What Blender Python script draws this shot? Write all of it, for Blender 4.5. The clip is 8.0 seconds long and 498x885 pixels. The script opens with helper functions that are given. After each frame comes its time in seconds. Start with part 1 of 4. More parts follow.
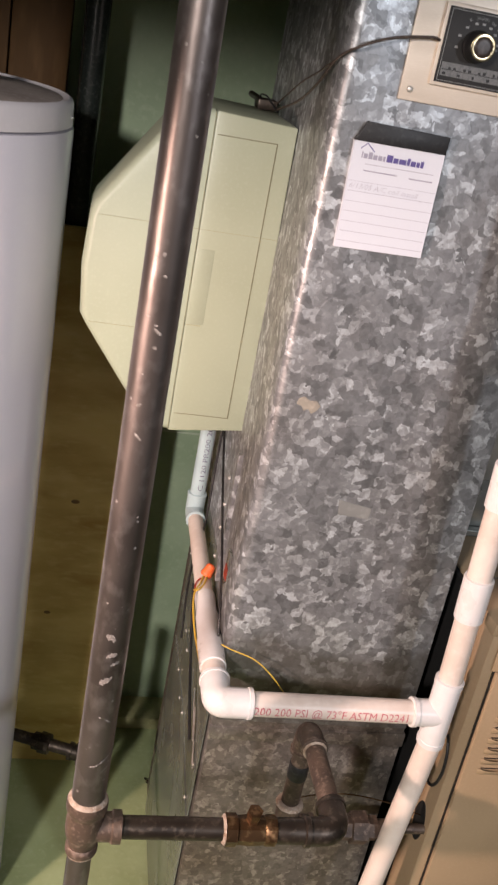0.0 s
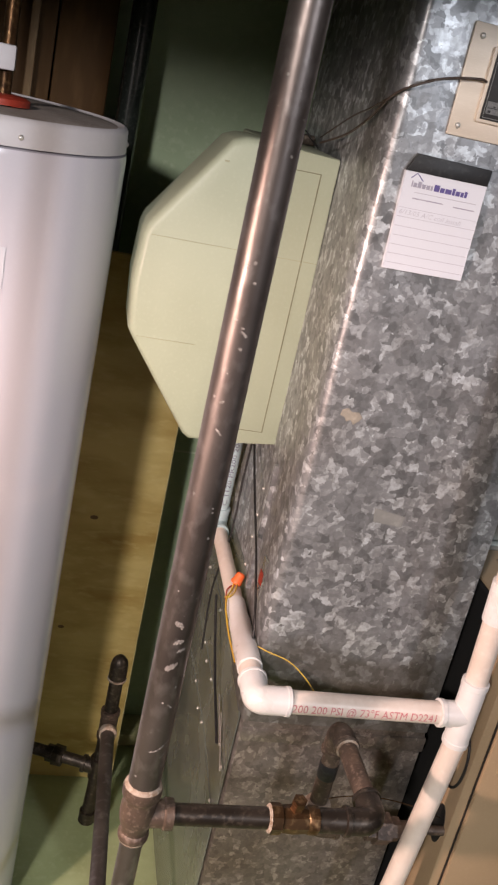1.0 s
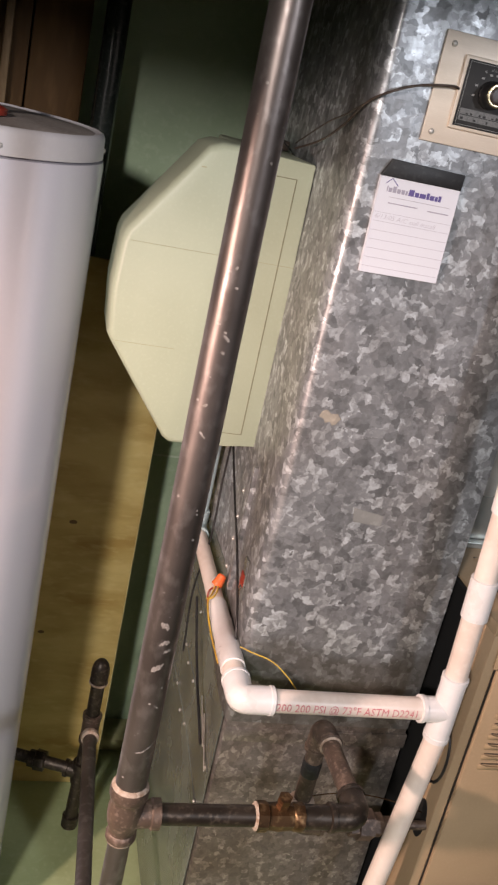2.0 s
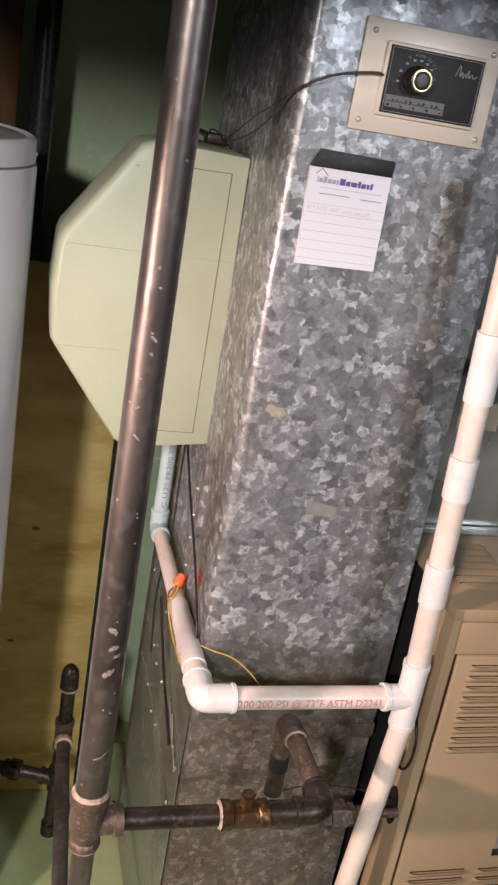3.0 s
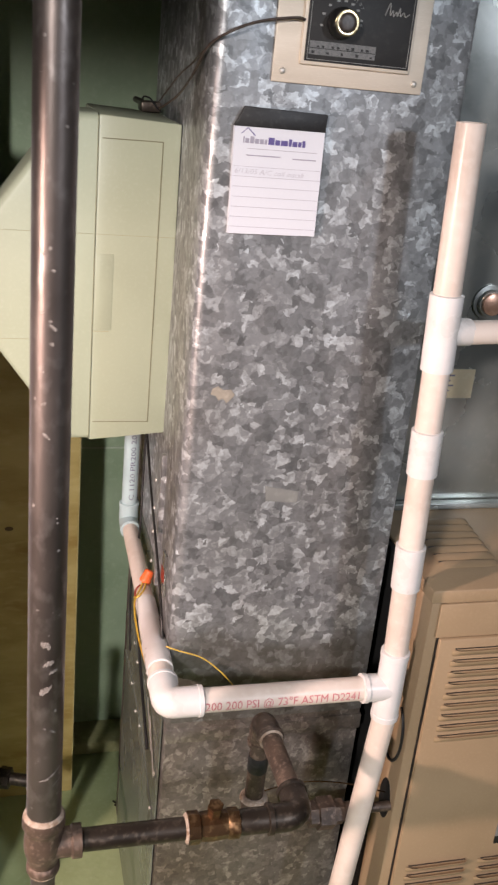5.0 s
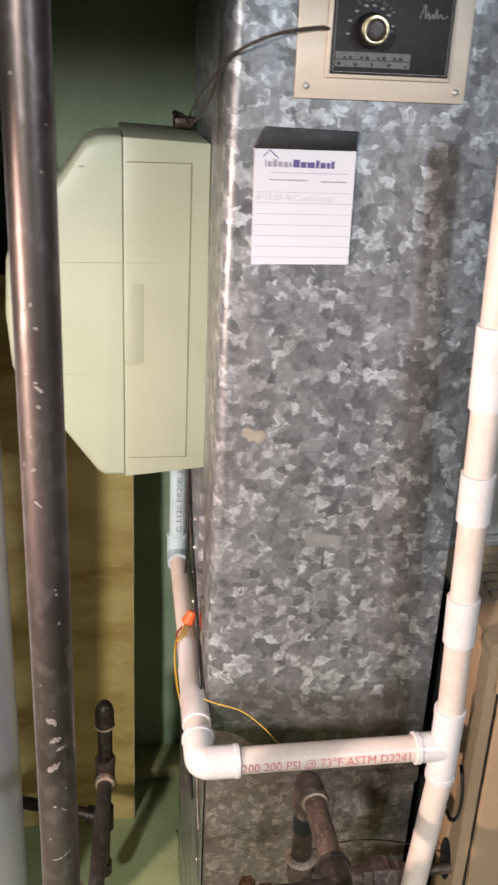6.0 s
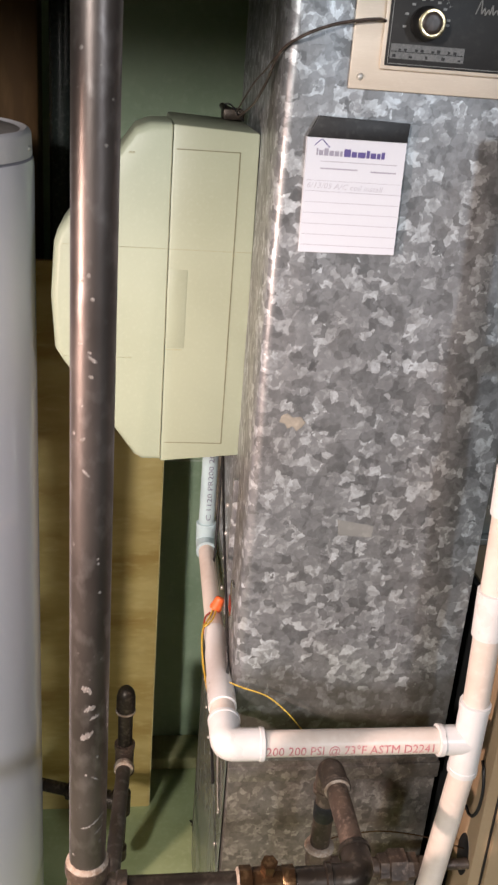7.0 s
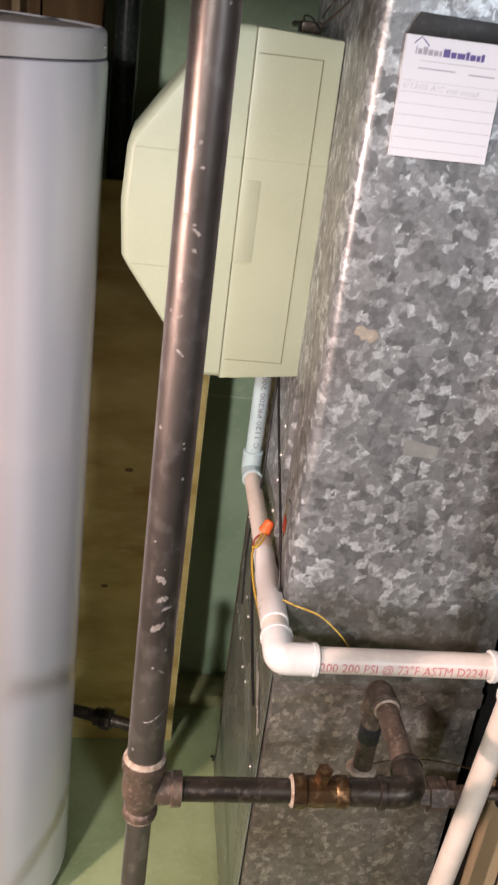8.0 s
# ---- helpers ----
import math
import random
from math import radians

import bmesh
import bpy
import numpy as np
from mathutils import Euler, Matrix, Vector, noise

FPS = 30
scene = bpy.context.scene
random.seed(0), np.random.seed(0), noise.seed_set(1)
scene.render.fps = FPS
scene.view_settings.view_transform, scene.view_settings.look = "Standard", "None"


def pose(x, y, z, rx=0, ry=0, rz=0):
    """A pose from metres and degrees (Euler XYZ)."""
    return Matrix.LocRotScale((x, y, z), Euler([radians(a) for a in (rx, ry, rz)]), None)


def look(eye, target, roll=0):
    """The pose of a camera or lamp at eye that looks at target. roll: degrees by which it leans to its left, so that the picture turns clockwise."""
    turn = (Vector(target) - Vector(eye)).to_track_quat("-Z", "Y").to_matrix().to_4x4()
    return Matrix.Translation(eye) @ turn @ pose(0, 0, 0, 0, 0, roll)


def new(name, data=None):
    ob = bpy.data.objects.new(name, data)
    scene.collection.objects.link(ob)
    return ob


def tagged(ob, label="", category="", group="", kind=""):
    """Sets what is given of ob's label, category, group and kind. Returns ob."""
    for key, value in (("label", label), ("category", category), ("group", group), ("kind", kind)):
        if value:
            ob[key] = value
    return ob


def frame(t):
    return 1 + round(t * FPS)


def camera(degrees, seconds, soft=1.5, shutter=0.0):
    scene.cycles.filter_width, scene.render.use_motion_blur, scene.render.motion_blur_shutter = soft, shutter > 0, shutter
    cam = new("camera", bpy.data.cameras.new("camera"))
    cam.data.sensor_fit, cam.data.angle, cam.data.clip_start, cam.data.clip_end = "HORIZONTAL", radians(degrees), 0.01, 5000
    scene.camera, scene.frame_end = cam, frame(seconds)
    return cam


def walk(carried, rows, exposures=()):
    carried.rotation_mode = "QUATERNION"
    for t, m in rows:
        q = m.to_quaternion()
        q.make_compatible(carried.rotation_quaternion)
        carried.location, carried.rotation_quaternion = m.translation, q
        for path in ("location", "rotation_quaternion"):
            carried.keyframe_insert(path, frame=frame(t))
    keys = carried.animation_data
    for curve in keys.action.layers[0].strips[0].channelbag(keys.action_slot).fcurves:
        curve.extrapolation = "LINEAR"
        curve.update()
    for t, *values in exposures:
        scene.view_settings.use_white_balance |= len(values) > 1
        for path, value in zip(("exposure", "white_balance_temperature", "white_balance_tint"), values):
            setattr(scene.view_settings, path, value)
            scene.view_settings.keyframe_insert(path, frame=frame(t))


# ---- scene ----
cam = camera(29.5, 8.0, soft=2.3, shutter=0.3)
PATH = [
    (0, (-0.002, 0.0, 1.621), (0.391, 1.791, 0.822), 11.1),
    (0.5, (-0.054, -0.046, 1.622), (0.365, 1.77, 0.896), 11.5),
    (1, (-0.113, -0.065, 1.589), (0.34, 1.75, 0.882), 12.8),
    (1.5, (-0.135, -0.075, 1.589), (0.353, 1.737, 0.899), 13.3),
    (3, (-0.081, -0.078, 1.602), (0.466, 1.716, 0.906), 10.0),
    (3.5, (-0.061, -0.087, 1.607), (0.488, 1.706, 0.911), 8.2),
    (4, (-0.056, -0.078, 1.61), (0.486, 1.715, 0.911), 7.6),
    (4.5, (-0.055, -0.066, 1.602), (0.484, 1.724, 0.89), 7.1),
    (4.7, (-0.031, -0.051, 1.594), (0.508, 1.73, 0.862), 6.6),
    (5.8, (0.126, 0.061, 1.613), (0.496, 1.867, 0.838), 2.6),
    (6, (0.118, 0.069, 1.625), (0.434, 1.884, 0.845), 2.8),
    (6.5, (0.102, 0.08, 1.642), (0.382, 1.901, 0.864), 3.7),
    (7, (0.094, 0.05, 1.607), (0.37, 1.875, 0.836), 4.6),
    (7.5, (0.062, 0.033, 1.56), (0.327, 1.861, 0.795), 6.2),
    (8, (0.024, 0.041, 1.528), (0.293, 1.842, 0.702), 7.5),
]
walk(cam, [(t, look(eye, target, roll)) for t, eye, target, roll in PATH],
     exposures=[(0.0, -0.29, 6900, 22), (1.0, -0.39, 6900, 22), (1.5, -0.38, 6900, 22), (3.0, -0.32, 6700, 20), (4.5, -0.29, 6700, 20), (6.0, -0.18, 6600, 17), (7.0, -0.19, 6650, 17), (8.0, -0.23, 6600, 18)])

# ---- world and lights ----
world = bpy.data.worlds.new("world")
scene.world = world
world.use_nodes = True
world.node_tree.nodes["Background"].inputs[0].default_value = (0.80, 0.86, 1.0, 1)
world.node_tree.nodes["Background"].inputs[1].default_value = 0.002


def lamp(name, place, watts, colour, size, target, cone):
    """A shaded lamp with a soft-edged cone of light."""
    data = bpy.data.lights.new(name, "SPOT")
    data.spot_size, data.spot_blend, data.shadow_soft_size = radians(cone), 0.6, size / 2
    data.energy, data.color = watts, colour
    ob = new(name, data)
    ob.matrix_basis = look(place, target)
    return ob


# a shaded ceiling light, a cool shaded lamp far across the room, and a warm shaded bulb beside the water heater
lamp("work_light", (1.62, -2.05, 2.27), 172, (0.80, 0.92, 1.0), 0.22, (0.36, 1.20, 1.25), 50)
lamp("ceiling_light", (-1.12, -1.40, 2.22), 312, (1.0, 0.985, 0.93), 0.24, (0.16, 1.60, 0.15), 60)
lamp("warm_bulb", (-0.91, 0.30, 1.32), 125, (1.0, 0.755, 0.64), 0.06, (0.42, 0.97, 0.56), 85)


# ---- materials ----
def rgb(c):
    return (c[0], c[1], c[2], 1)


def material(name, base, dark, light, rough=0.5, metal=0.0, coarse=9.0, fine=140.0, bump=0.15, stretch=(1, 1, 1),
             spread=0.12, coat=0.0, amount=1.0):
    """A painted, wooden or metal surface: stains at a coarse scale, grain at a fine one."""
    m = bpy.data.materials.new(name)
    m.use_nodes = True
    n, l = m.node_tree.nodes, m.node_tree.links
    b = n["Principled BSDF"]
    co, mp = n.new("ShaderNodeTexCoord"), n.new("ShaderNodeMapping")
    mp.inputs["Scale"].default_value = stretch
    l.new(co.outputs["Object"], mp.inputs["Vector"])
    big, small = n.new("ShaderNodeTexNoise"), n.new("ShaderNodeTexNoise")
    for t, s, d in ((big, coarse, 5), (small, fine, 3)):
        t.inputs["Scale"].default_value, t.inputs["Detail"].default_value = s, d
        l.new(mp.outputs["Vector"], t.inputs["Vector"])
    r1 = n.new("ShaderNodeValToRGB")
    r1.color_ramp.elements[0].position, r1.color_ramp.elements[0].color = 0.32, rgb(dark)
    r1.color_ramp.elements[1].position, r1.color_ramp.elements[1].color = 0.62, rgb(base)
    l.new(big.outputs["Fac"], r1.inputs["Fac"])
    mix = n.new("ShaderNodeMix")
    mix.data_type = "RGBA"
    r2 = n.new("ShaderNodeMapRange")
    r2.inputs[1].default_value, r2.inputs[2].default_value = 0.52, 0.75
    r2.inputs[3].default_value, r2.inputs[4].default_value = 0.0, amount
    l.new(small.outputs["Fac"], r2.inputs[0])
    l.new(r2.outputs[0], mix.inputs["Factor"])
    l.new(r1.outputs["Color"], mix.inputs["A"])
    mix.inputs["B"].default_value = rgb(light)
    l.new(mix.outputs["Result"], b.inputs["Base Color"])
    rr = n.new("ShaderNodeMapRange")
    rr.inputs[3].default_value, rr.inputs[4].default_value = max(0.03, rough - spread), min(1, rough + spread)
    l.new(big.outputs["Fac"], rr.inputs[0])
    l.new(rr.outputs[0], b.inputs["Roughness"])
    b.inputs["Metallic"].default_value = metal
    b.inputs["Coat Weight"].default_value = coat
    b.inputs["Coat Roughness"].default_value = 0.12
    bp = n.new("ShaderNodeBump")
    bp.inputs["Strength"].default_value, bp.inputs["Distance"].default_value = bump, 0.002
    l.new(small.outputs["Fac"], bp.inputs["Height"])
    l.new(bp.outputs["Normal"], b.inputs["Normal"])
    return m


def joint_grime(n, l, co, under):
    """Greasy dirt with a ragged upper edge over the joint at the foot of the sheet."""
    def fade(v, a, b, x, y):
        q = n.new("ShaderNodeMapRange")
        q.interpolation_type = "SMOOTHSTEP"
        for k, w in enumerate((a, b, x, y)):
            q.inputs[k + 1].default_value = w
        l.new(v, q.inputs[0])
        return q.outputs[0]
    xyz, noise, lift = n.new("ShaderNodeSeparateXYZ"), n.new("ShaderNodeTexNoise"), n.new("ShaderNodeMath")
    l.new(co.outputs["Object"], xyz.inputs[0])
    noise.inputs["Scale"].default_value, noise.inputs["Detail"].default_value = 14.0, 6
    l.new(co.outputs["Object"], noise.inputs["Vector"])
    lift.operation = "MULTIPLY_ADD"
    lift.inputs[1].default_value = 0.13
    l.new(noise.outputs["Fac"], lift.inputs[0])
    l.new(xyz.outputs[2], lift.inputs[2])
    out = n.new("ShaderNodeMix")
    out.data_type = "RGBA"
    l.new(fade(lift.outputs[0], 0.885, 0.925, 0.70, 0.0), out.inputs["Factor"])
    l.new(under.outputs["Result"], out.inputs["A"])
    out.inputs["B"].default_value = (0.105, 0.092, 0.075, 1)
    return out


def galvanised(name, scale=73.0, lo=0.18, hi=0.76, contrast=1.0, stain=0.42, grimy=False, film=(1, 1, 1)):
    """Hot-dip zinc: angular crystal spangle with a brightness and gloss of its own for each crystal."""
    m = bpy.data.materials.new(name)
    m.use_nodes = True
    n, l = m.node_tree.nodes, m.node_tree.links
    b = n["Principled BSDF"]
    co = n.new("ShaderNodeTexCoord")
    warp = n.new("ShaderNodeTexNoise")
    warp.inputs["Scale"].default_value, warp.inputs["Detail"].default_value = scale * 1.2, 4.0
    l.new(co.outputs["Object"], warp.inputs["Vector"])
    sub = n.new("ShaderNodeVectorMath")
    sub.operation = "SUBTRACT"
    sub.inputs[1].default_value = (0.5, 0.5, 0.5)
    l.new(warp.outputs["Color"], sub.inputs[0])
    sc = n.new("ShaderNodeVectorMath")
    sc.operation = "SCALE"
    sc.inputs["Scale"].default_value = 1.15 / scale
    l.new(sub.outputs[0], sc.inputs[0])
    add = n.new("ShaderNodeVectorMath")
    l.new(co.outputs["Object"], add.inputs[0])
    l.new(sc.outputs[0], add.inputs[1])
    cells = []
    for k in (1.0, 1.9):
        v = n.new("ShaderNodeTexVoronoi")
        v.distance = "CHEBYCHEV" if k == 1.0 else "EUCLIDEAN"
        v.inputs["Scale"].default_value = scale * k
        l.new(add.outputs[0], v.inputs["Vector"])
        s = n.new("ShaderNodeSeparateColor")
        l.new(v.outputs["Color"], s.inputs[0])
        cells.append(s)
    mix = n.new("ShaderNodeMix")
    mix.inputs["Factor"].default_value = 0.30
    l.new(cells[0].outputs[0], mix.inputs["A"])
    l.new(cells[1].outputs[1], mix.inputs["B"])
    frost, soft = n.new("ShaderNodeTexNoise"), n.new("ShaderNodeMix")
    frost.inputs["Scale"].default_value, frost.inputs["Detail"].default_value = scale * 2.2, 5
    l.new(co.outputs["Object"], frost.inputs["Vector"])
    soft.inputs["Factor"].default_value = 0.30
    l.new(mix.outputs["Result"], soft.inputs["A"])
    l.new(frost.outputs["Fac"], soft.inputs["B"])
    ramp = n.new("ShaderNodeValToRGB")
    e = ramp.color_ramp.elements
    mid = lo + (hi - lo) * 0.30
    e[0].position, e[0].color = 0.20, (lo * 1.0 * film[0], lo * 1.01 * film[1], lo * 1.03 * film[2], 1)
    e[1].position, e[1].color = 0.84, (hi * 0.99 * film[0], hi * 1.02 * film[1], hi * 1.05 * film[2], 1)
    x = e.new(0.60)
    x.color = (mid * 1.0 * film[0], mid * 1.0 * film[1], mid * 1.03 * film[2], 1)
    l.new(soft.outputs["Result"], ramp.inputs["Fac"])
    grime = n.new("ShaderNodeTexNoise")
    grime.inputs["Scale"].default_value, grime.inputs["Detail"].default_value = 4.5, 7
    l.new(co.outputs["Object"], grime.inputs["Vector"])
    gr = n.new("ShaderNodeMapRange")
    gr.inputs[1].default_value, gr.inputs[2].default_value = 0.45, 0.75
    gr.inputs[3].default_value, gr.inputs[4].default_value = 0.0, stain
    l.new(grime.outputs["Fac"], gr.inputs[0])
    tint = n.new("ShaderNodeMix")
    tint.data_type = "RGBA"
    tint.blend_type = "MULTIPLY"
    l.new(gr.outputs[0], tint.inputs["Factor"])
    l.new(ramp.outputs["Color"], tint.inputs["A"])
    tint.inputs["B"].default_value = (0.60, 0.51, 0.43, 1)
    last = tint
    if grimy:
        last = joint_grime(n, l, co, tint)
    l.new(last.outputs["Result"], b.inputs["Base Color"])
    b.inputs["Metallic"].default_value = 0.55
    rr = n.new("ShaderNodeMapRange")
    rr.inputs[3].default_value, rr.inputs[4].default_value = 0.50, 0.34
    l.new(cells[0].outputs[2], rr.inputs[0])
    l.new(rr.outputs[0], b.inputs["Roughness"])
    bp = n.new("ShaderNodeBump")
    bp.inputs["Strength"].default_value, bp.inputs["Distance"].default_value = 0.05 * contrast, 0.001
    l.new(mix.outputs["Result"], bp.inputs["Height"])
    sheet, wave = n.new("ShaderNodeMapping"), n.new("ShaderNodeTexNoise")
    sheet.inputs["Scale"].default_value = (2.2, 1.5, 0.6)
    wave.inputs["Scale"].default_value, wave.inputs["Detail"].default_value = 6.0, 1.0
    l.new(co.outputs["Object"], sheet.inputs["Vector"])
    l.new(sheet.outputs["Vector"], wave.inputs["Vector"])
    buckle = n.new("ShaderNodeBump")
    buckle.inputs["Strength"].default_value, buckle.inputs["Distance"].default_value = 1.0, 0.0055
    l.new(wave.outputs["Fac"], buckle.inputs["Height"])
    l.new(buckle.outputs["Normal"], bp.inputs["Normal"])
    l.new(bp.outputs["Normal"], b.inputs["Normal"])
    return m


ZINC = galvanised("spangled_zinc", grimy=True, film=(0.97, 1.01, 1.02))
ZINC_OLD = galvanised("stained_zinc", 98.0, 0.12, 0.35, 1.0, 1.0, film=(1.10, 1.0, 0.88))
ZINC_DULL = material("dull_sheet_metal", (0.46, 0.48, 0.46), (0.34, 0.36, 0.34), (0.56, 0.57, 0.54), 0.26, 0.7, 7, 60, 0.06, amount=0.4)
# darker metal for the duct's left side and cleats; shade put into the colour
DARK_SHEET = material("dark_side_metal", (0.25, 0.28, 0.25), (0.17, 0.19, 0.17), (0.34, 0.37, 0.34), 0.26, 0.45, 9, 90, 0.05, amount=0.4)
TRACE = material("old_dope_trace", (0.27, 0.245, 0.23), (0.17, 0.15, 0.135), (0.40, 0.37, 0.35), 0.65, 0.2, 120, 400, 0.3)
IRON = material("black_iron_pipe", (0.185, 0.160, 0.148), (0.105, 0.088, 0.080), (0.33, 0.30, 0.29), 0.40, 0.8, 11, 62, 0.2, (1, 1, 0.6), amount=0.6)
IRON_DARK = material("dark_iron", (0.052, 0.040, 0.031), (0.025, 0.020, 0.016), (0.12, 0.095, 0.075), 0.42, 0.6, 20, 120, 0.2)
RUST = material("rusty_iron", (0.130, 0.090, 0.067), (0.058, 0.041, 0.033), (0.24, 0.175, 0.14), 0.5, 0.35, 30, 150, 0.35)
BRASS = material("tarnished_brass", (0.15, 0.082, 0.04), (0.06, 0.036, 0.022), (0.32, 0.20, 0.10), 0.36, 0.85, 30, 120, 0.2)
DOPE = material("dried_pipe_dope", (0.40, 0.33, 0.27), (0.24, 0.16, 0.11), (0.52, 0.46, 0.39), 0.8, 0.0, 90, 260, 0.5)
PVC = material("white_pvc", (0.75, 0.655, 0.59), (0.65, 0.54, 0.47), (0.79, 0.71, 0.65), 0.34, 0.0, 16, 90, 0.03, amount=0.5)
PVC_FIT = material("white_pvc_fitting", (0.74, 0.72, 0.72), (0.68, 0.65, 0.63), (0.78, 0.76, 0.76), 0.30, 0.0, 24, 120, 0.05, amount=0.5)
RED_INK = material("red_print", (0.60, 0.20, 0.22), (0.52, 0.15, 0.17), (0.68, 0.38, 0.38), 0.5)
PVC_PALE = material("pale_blue_grey_pvc", (0.43, 0.56, 0.59), (0.37, 0.48, 0.51), (0.49, 0.61, 0.64), 0.34, 0.0, 20, 90, 0.03, amount=0.5)
BLUE_INK = material("grey_print", (0.16, 0.15, 0.22), (0.12, 0.11, 0.18), (0.3, 0.3, 0.35), 0.5)
CREAM = material("cream_plastic", (0.38, 0.43, 0.32), (0.35, 0.395, 0.29), (0.415, 0.465, 0.355), 0.42, 0.0, 7, 200, 0.05, amount=0.5)
DEEP_GROOVE = material("deep_groove", (0.20, 0.20, 0.13), (0.15, 0.15, 0.09), (0.24, 0.24, 0.16), 0.8)
GROOVE = material("dark_groove", (0.37, 0.38, 0.26), (0.30, 0.30, 0.20), (0.3, 0.3, 0.2), 0.8)
GREEN = material("green_painted_concrete", (0.40, 0.52, 0.36), (0.30, 0.41, 0.27), (0.46, 0.57, 0.41), 0.55, 0.0, 5, 60, 0.35, amount=0.5)
FLOOR = material("green_floor_paint", (0.38, 0.46, 0.25), (0.28, 0.34, 0.17), (0.44, 0.51, 0.30), 0.45, 0.0, 6, 80, 0.3, amount=0.5)
LEDGE = material("olive_ledge_paint", (0.40, 0.40, 0.21), (0.28, 0.28, 0.14), (0.46, 0.46, 0.27), 0.55, 0.0, 9, 90, 0.3, amount=0.5)
SEAM = material("pale_green_seam", (0.52, 0.60, 0.48), (0.42, 0.50, 0.38), (0.58, 0.65, 0.54), 0.6)
PLY = material("plywood_face", (0.64, 0.50, 0.20), (0.42, 0.28, 0.08), (0.70, 0.58, 0.27), 0.55, 0.0, 5, 30, 0.12, (1, 1, 3.0), amount=0.45)
PLY_EDGE = material("plywood_edge", (0.62, 0.53, 0.25), (0.44, 0.34, 0.15), (0.70, 0.62, 0.33), 0.7, 0.0, 30, 150, 0.2)
WOOD = material("old_brown_boards", (0.105, 0.055, 0.021), (0.045, 0.022, 0.008), (0.14, 0.078, 0.032), 0.6, 0.0, 6, 50, 0.2, (1, 1, 0.2), amount=0.5)
WOOD.node_tree.nodes["Principled BSDF"].inputs["Specular IOR Level"].default_value = 0.12
BATTEN = material("brown_batten", (0.20, 0.125, 0.06), (0.12, 0.07, 0.03), (0.25, 0.17, 0.09), 0.7, 0.0, 12, 90, 0.2, (1, 1, 0.2))
TAPE = material("old_grey_tape", (0.28, 0.285, 0.275), (0.22, 0.23, 0.22), (0.34, 0.35, 0.335), 0.5, 0.3, 20, 90, 0.08)
LID_BROWN = material("brownish_lid", (0.36, 0.31, 0.28), (0.25, 0.21, 0.19), (0.43, 0.38, 0.35), 0.7, 0.0, 14, 120, 0.2)
# very dark on purpose, so that the unseen walls bounce little light
WALL = material("unseen_dark_wall", (0.07, 0.062, 0.054), (0.05, 0.043, 0.037), (0.09, 0.082, 0.072), 0.8, 0.0, 3, 40, 0.2)
ENAMEL = material("white_enamel", (0.65, 0.64, 0.705), (0.63, 0.62, 0.685), (0.67, 0.66, 0.725), 0.17, 0.0, 3, 240, 0.004, spread=0.02, coat=0.3, amount=0.4)
LID = material("grey_enamel", (0.62, 0.60, 0.62), (0.57, 0.55, 0.57), (0.66, 0.64, 0.66), 0.35, 0.0, 10, 160, 0.03, amount=0.4)
TAN = material("tan_enamel", (0.345, 0.250, 0.155), (0.30, 0.215, 0.13), (0.38, 0.28, 0.18), 0.38, 0.0, 6, 220, 0.06, amount=0.5)
BLACK = material("black_plastic", (0.012, 0.012, 0.013), (0.008, 0.008, 0.008), (0.03, 0.03, 0.03), 0.5)
PANEL = material("black_dial_panel", (0.02, 0.019, 0.018), (0.012, 0.012, 0.012), (0.028, 0.027, 0.025), 0.58, 0.0, bump=0.03)
PLATE = material("champagne_metal_plate", (0.80, 0.71, 0.60), (0.72, 0.63, 0.52), (0.86, 0.77, 0.67), 0.46, 0.30, 8, 160, 0.06, (1, 1, 6), amount=0.5)
GOLD = material("brass_ring", (0.75, 0.62, 0.38), (0.6, 0.48, 0.28), (0.85, 0.74, 0.5), 0.25, 0.95)
KNOB = material("brown_knob", (0.05, 0.035, 0.025), (0.03, 0.022, 0.018), (0.08, 0.06, 0.05), 0.4)
SILVER = material("silver_print", (0.30, 0.30, 0.29), (0.24, 0.24, 0.23), (0.38, 0.38, 0.36), 0.5)
TABLE = material("grey_table_print", (0.15, 0.15, 0.145), (0.10, 0.10, 0.10), (0.22, 0.22, 0.21), 0.5, 0.0, 300, 900, 0.0)
SCREW = material("zinc_screw", (0.62, 0.60, 0.56), (0.45, 0.43, 0.40), (0.75, 0.73, 0.7), 0.42, 0.55)
PAPER = material("white_paper", (0.65, 0.67, 0.73), (0.62, 0.64, 0.70), (0.68, 0.70, 0.76), 0.75, 0.0, 6, 300, 0.03, amount=0.4)
RULE = material("ruled_line", (0.42, 0.42, 0.48), (0.38, 0.38, 0.44), (0.5, 0.5, 0.55), 0.8)
PURPLE = material("purple_print", (0.11, 0.09, 0.27), (0.09, 0.07, 0.22), (0.15, 0.13, 0.32), 0.7)
PENCIL = material("pencil_grey", (0.34, 0.33, 0.40), (0.28, 0.27, 0.34), (0.44, 0.44, 0.50), 0.8)
FAINT = material("faint_pencil", (0.50, 0.50, 0.56), (0.44, 0.44, 0.50), (0.6, 0.6, 0.65), 0.8)
ORANGE = material("orange_plastic", (0.85, 0.14, 0.03), (0.7, 0.1, 0.02), (0.9, 0.22, 0.07), 0.4)
YELLOW = material("yellow_insulation", (0.58, 0.38, 0.05), (0.6, 0.37, 0.03), (0.8, 0.56, 0.12), 0.45)
RED = material("red_plastic", (0.38, 0.045, 0.025), (0.29, 0.035, 0.018), (0.45, 0.09, 0.06), 0.45)
COPPER = material("copper_tube", (0.80, 0.50, 0.38), (0.60, 0.33, 0.22), (0.88, 0.62, 0.50), 0.35, 0.8)
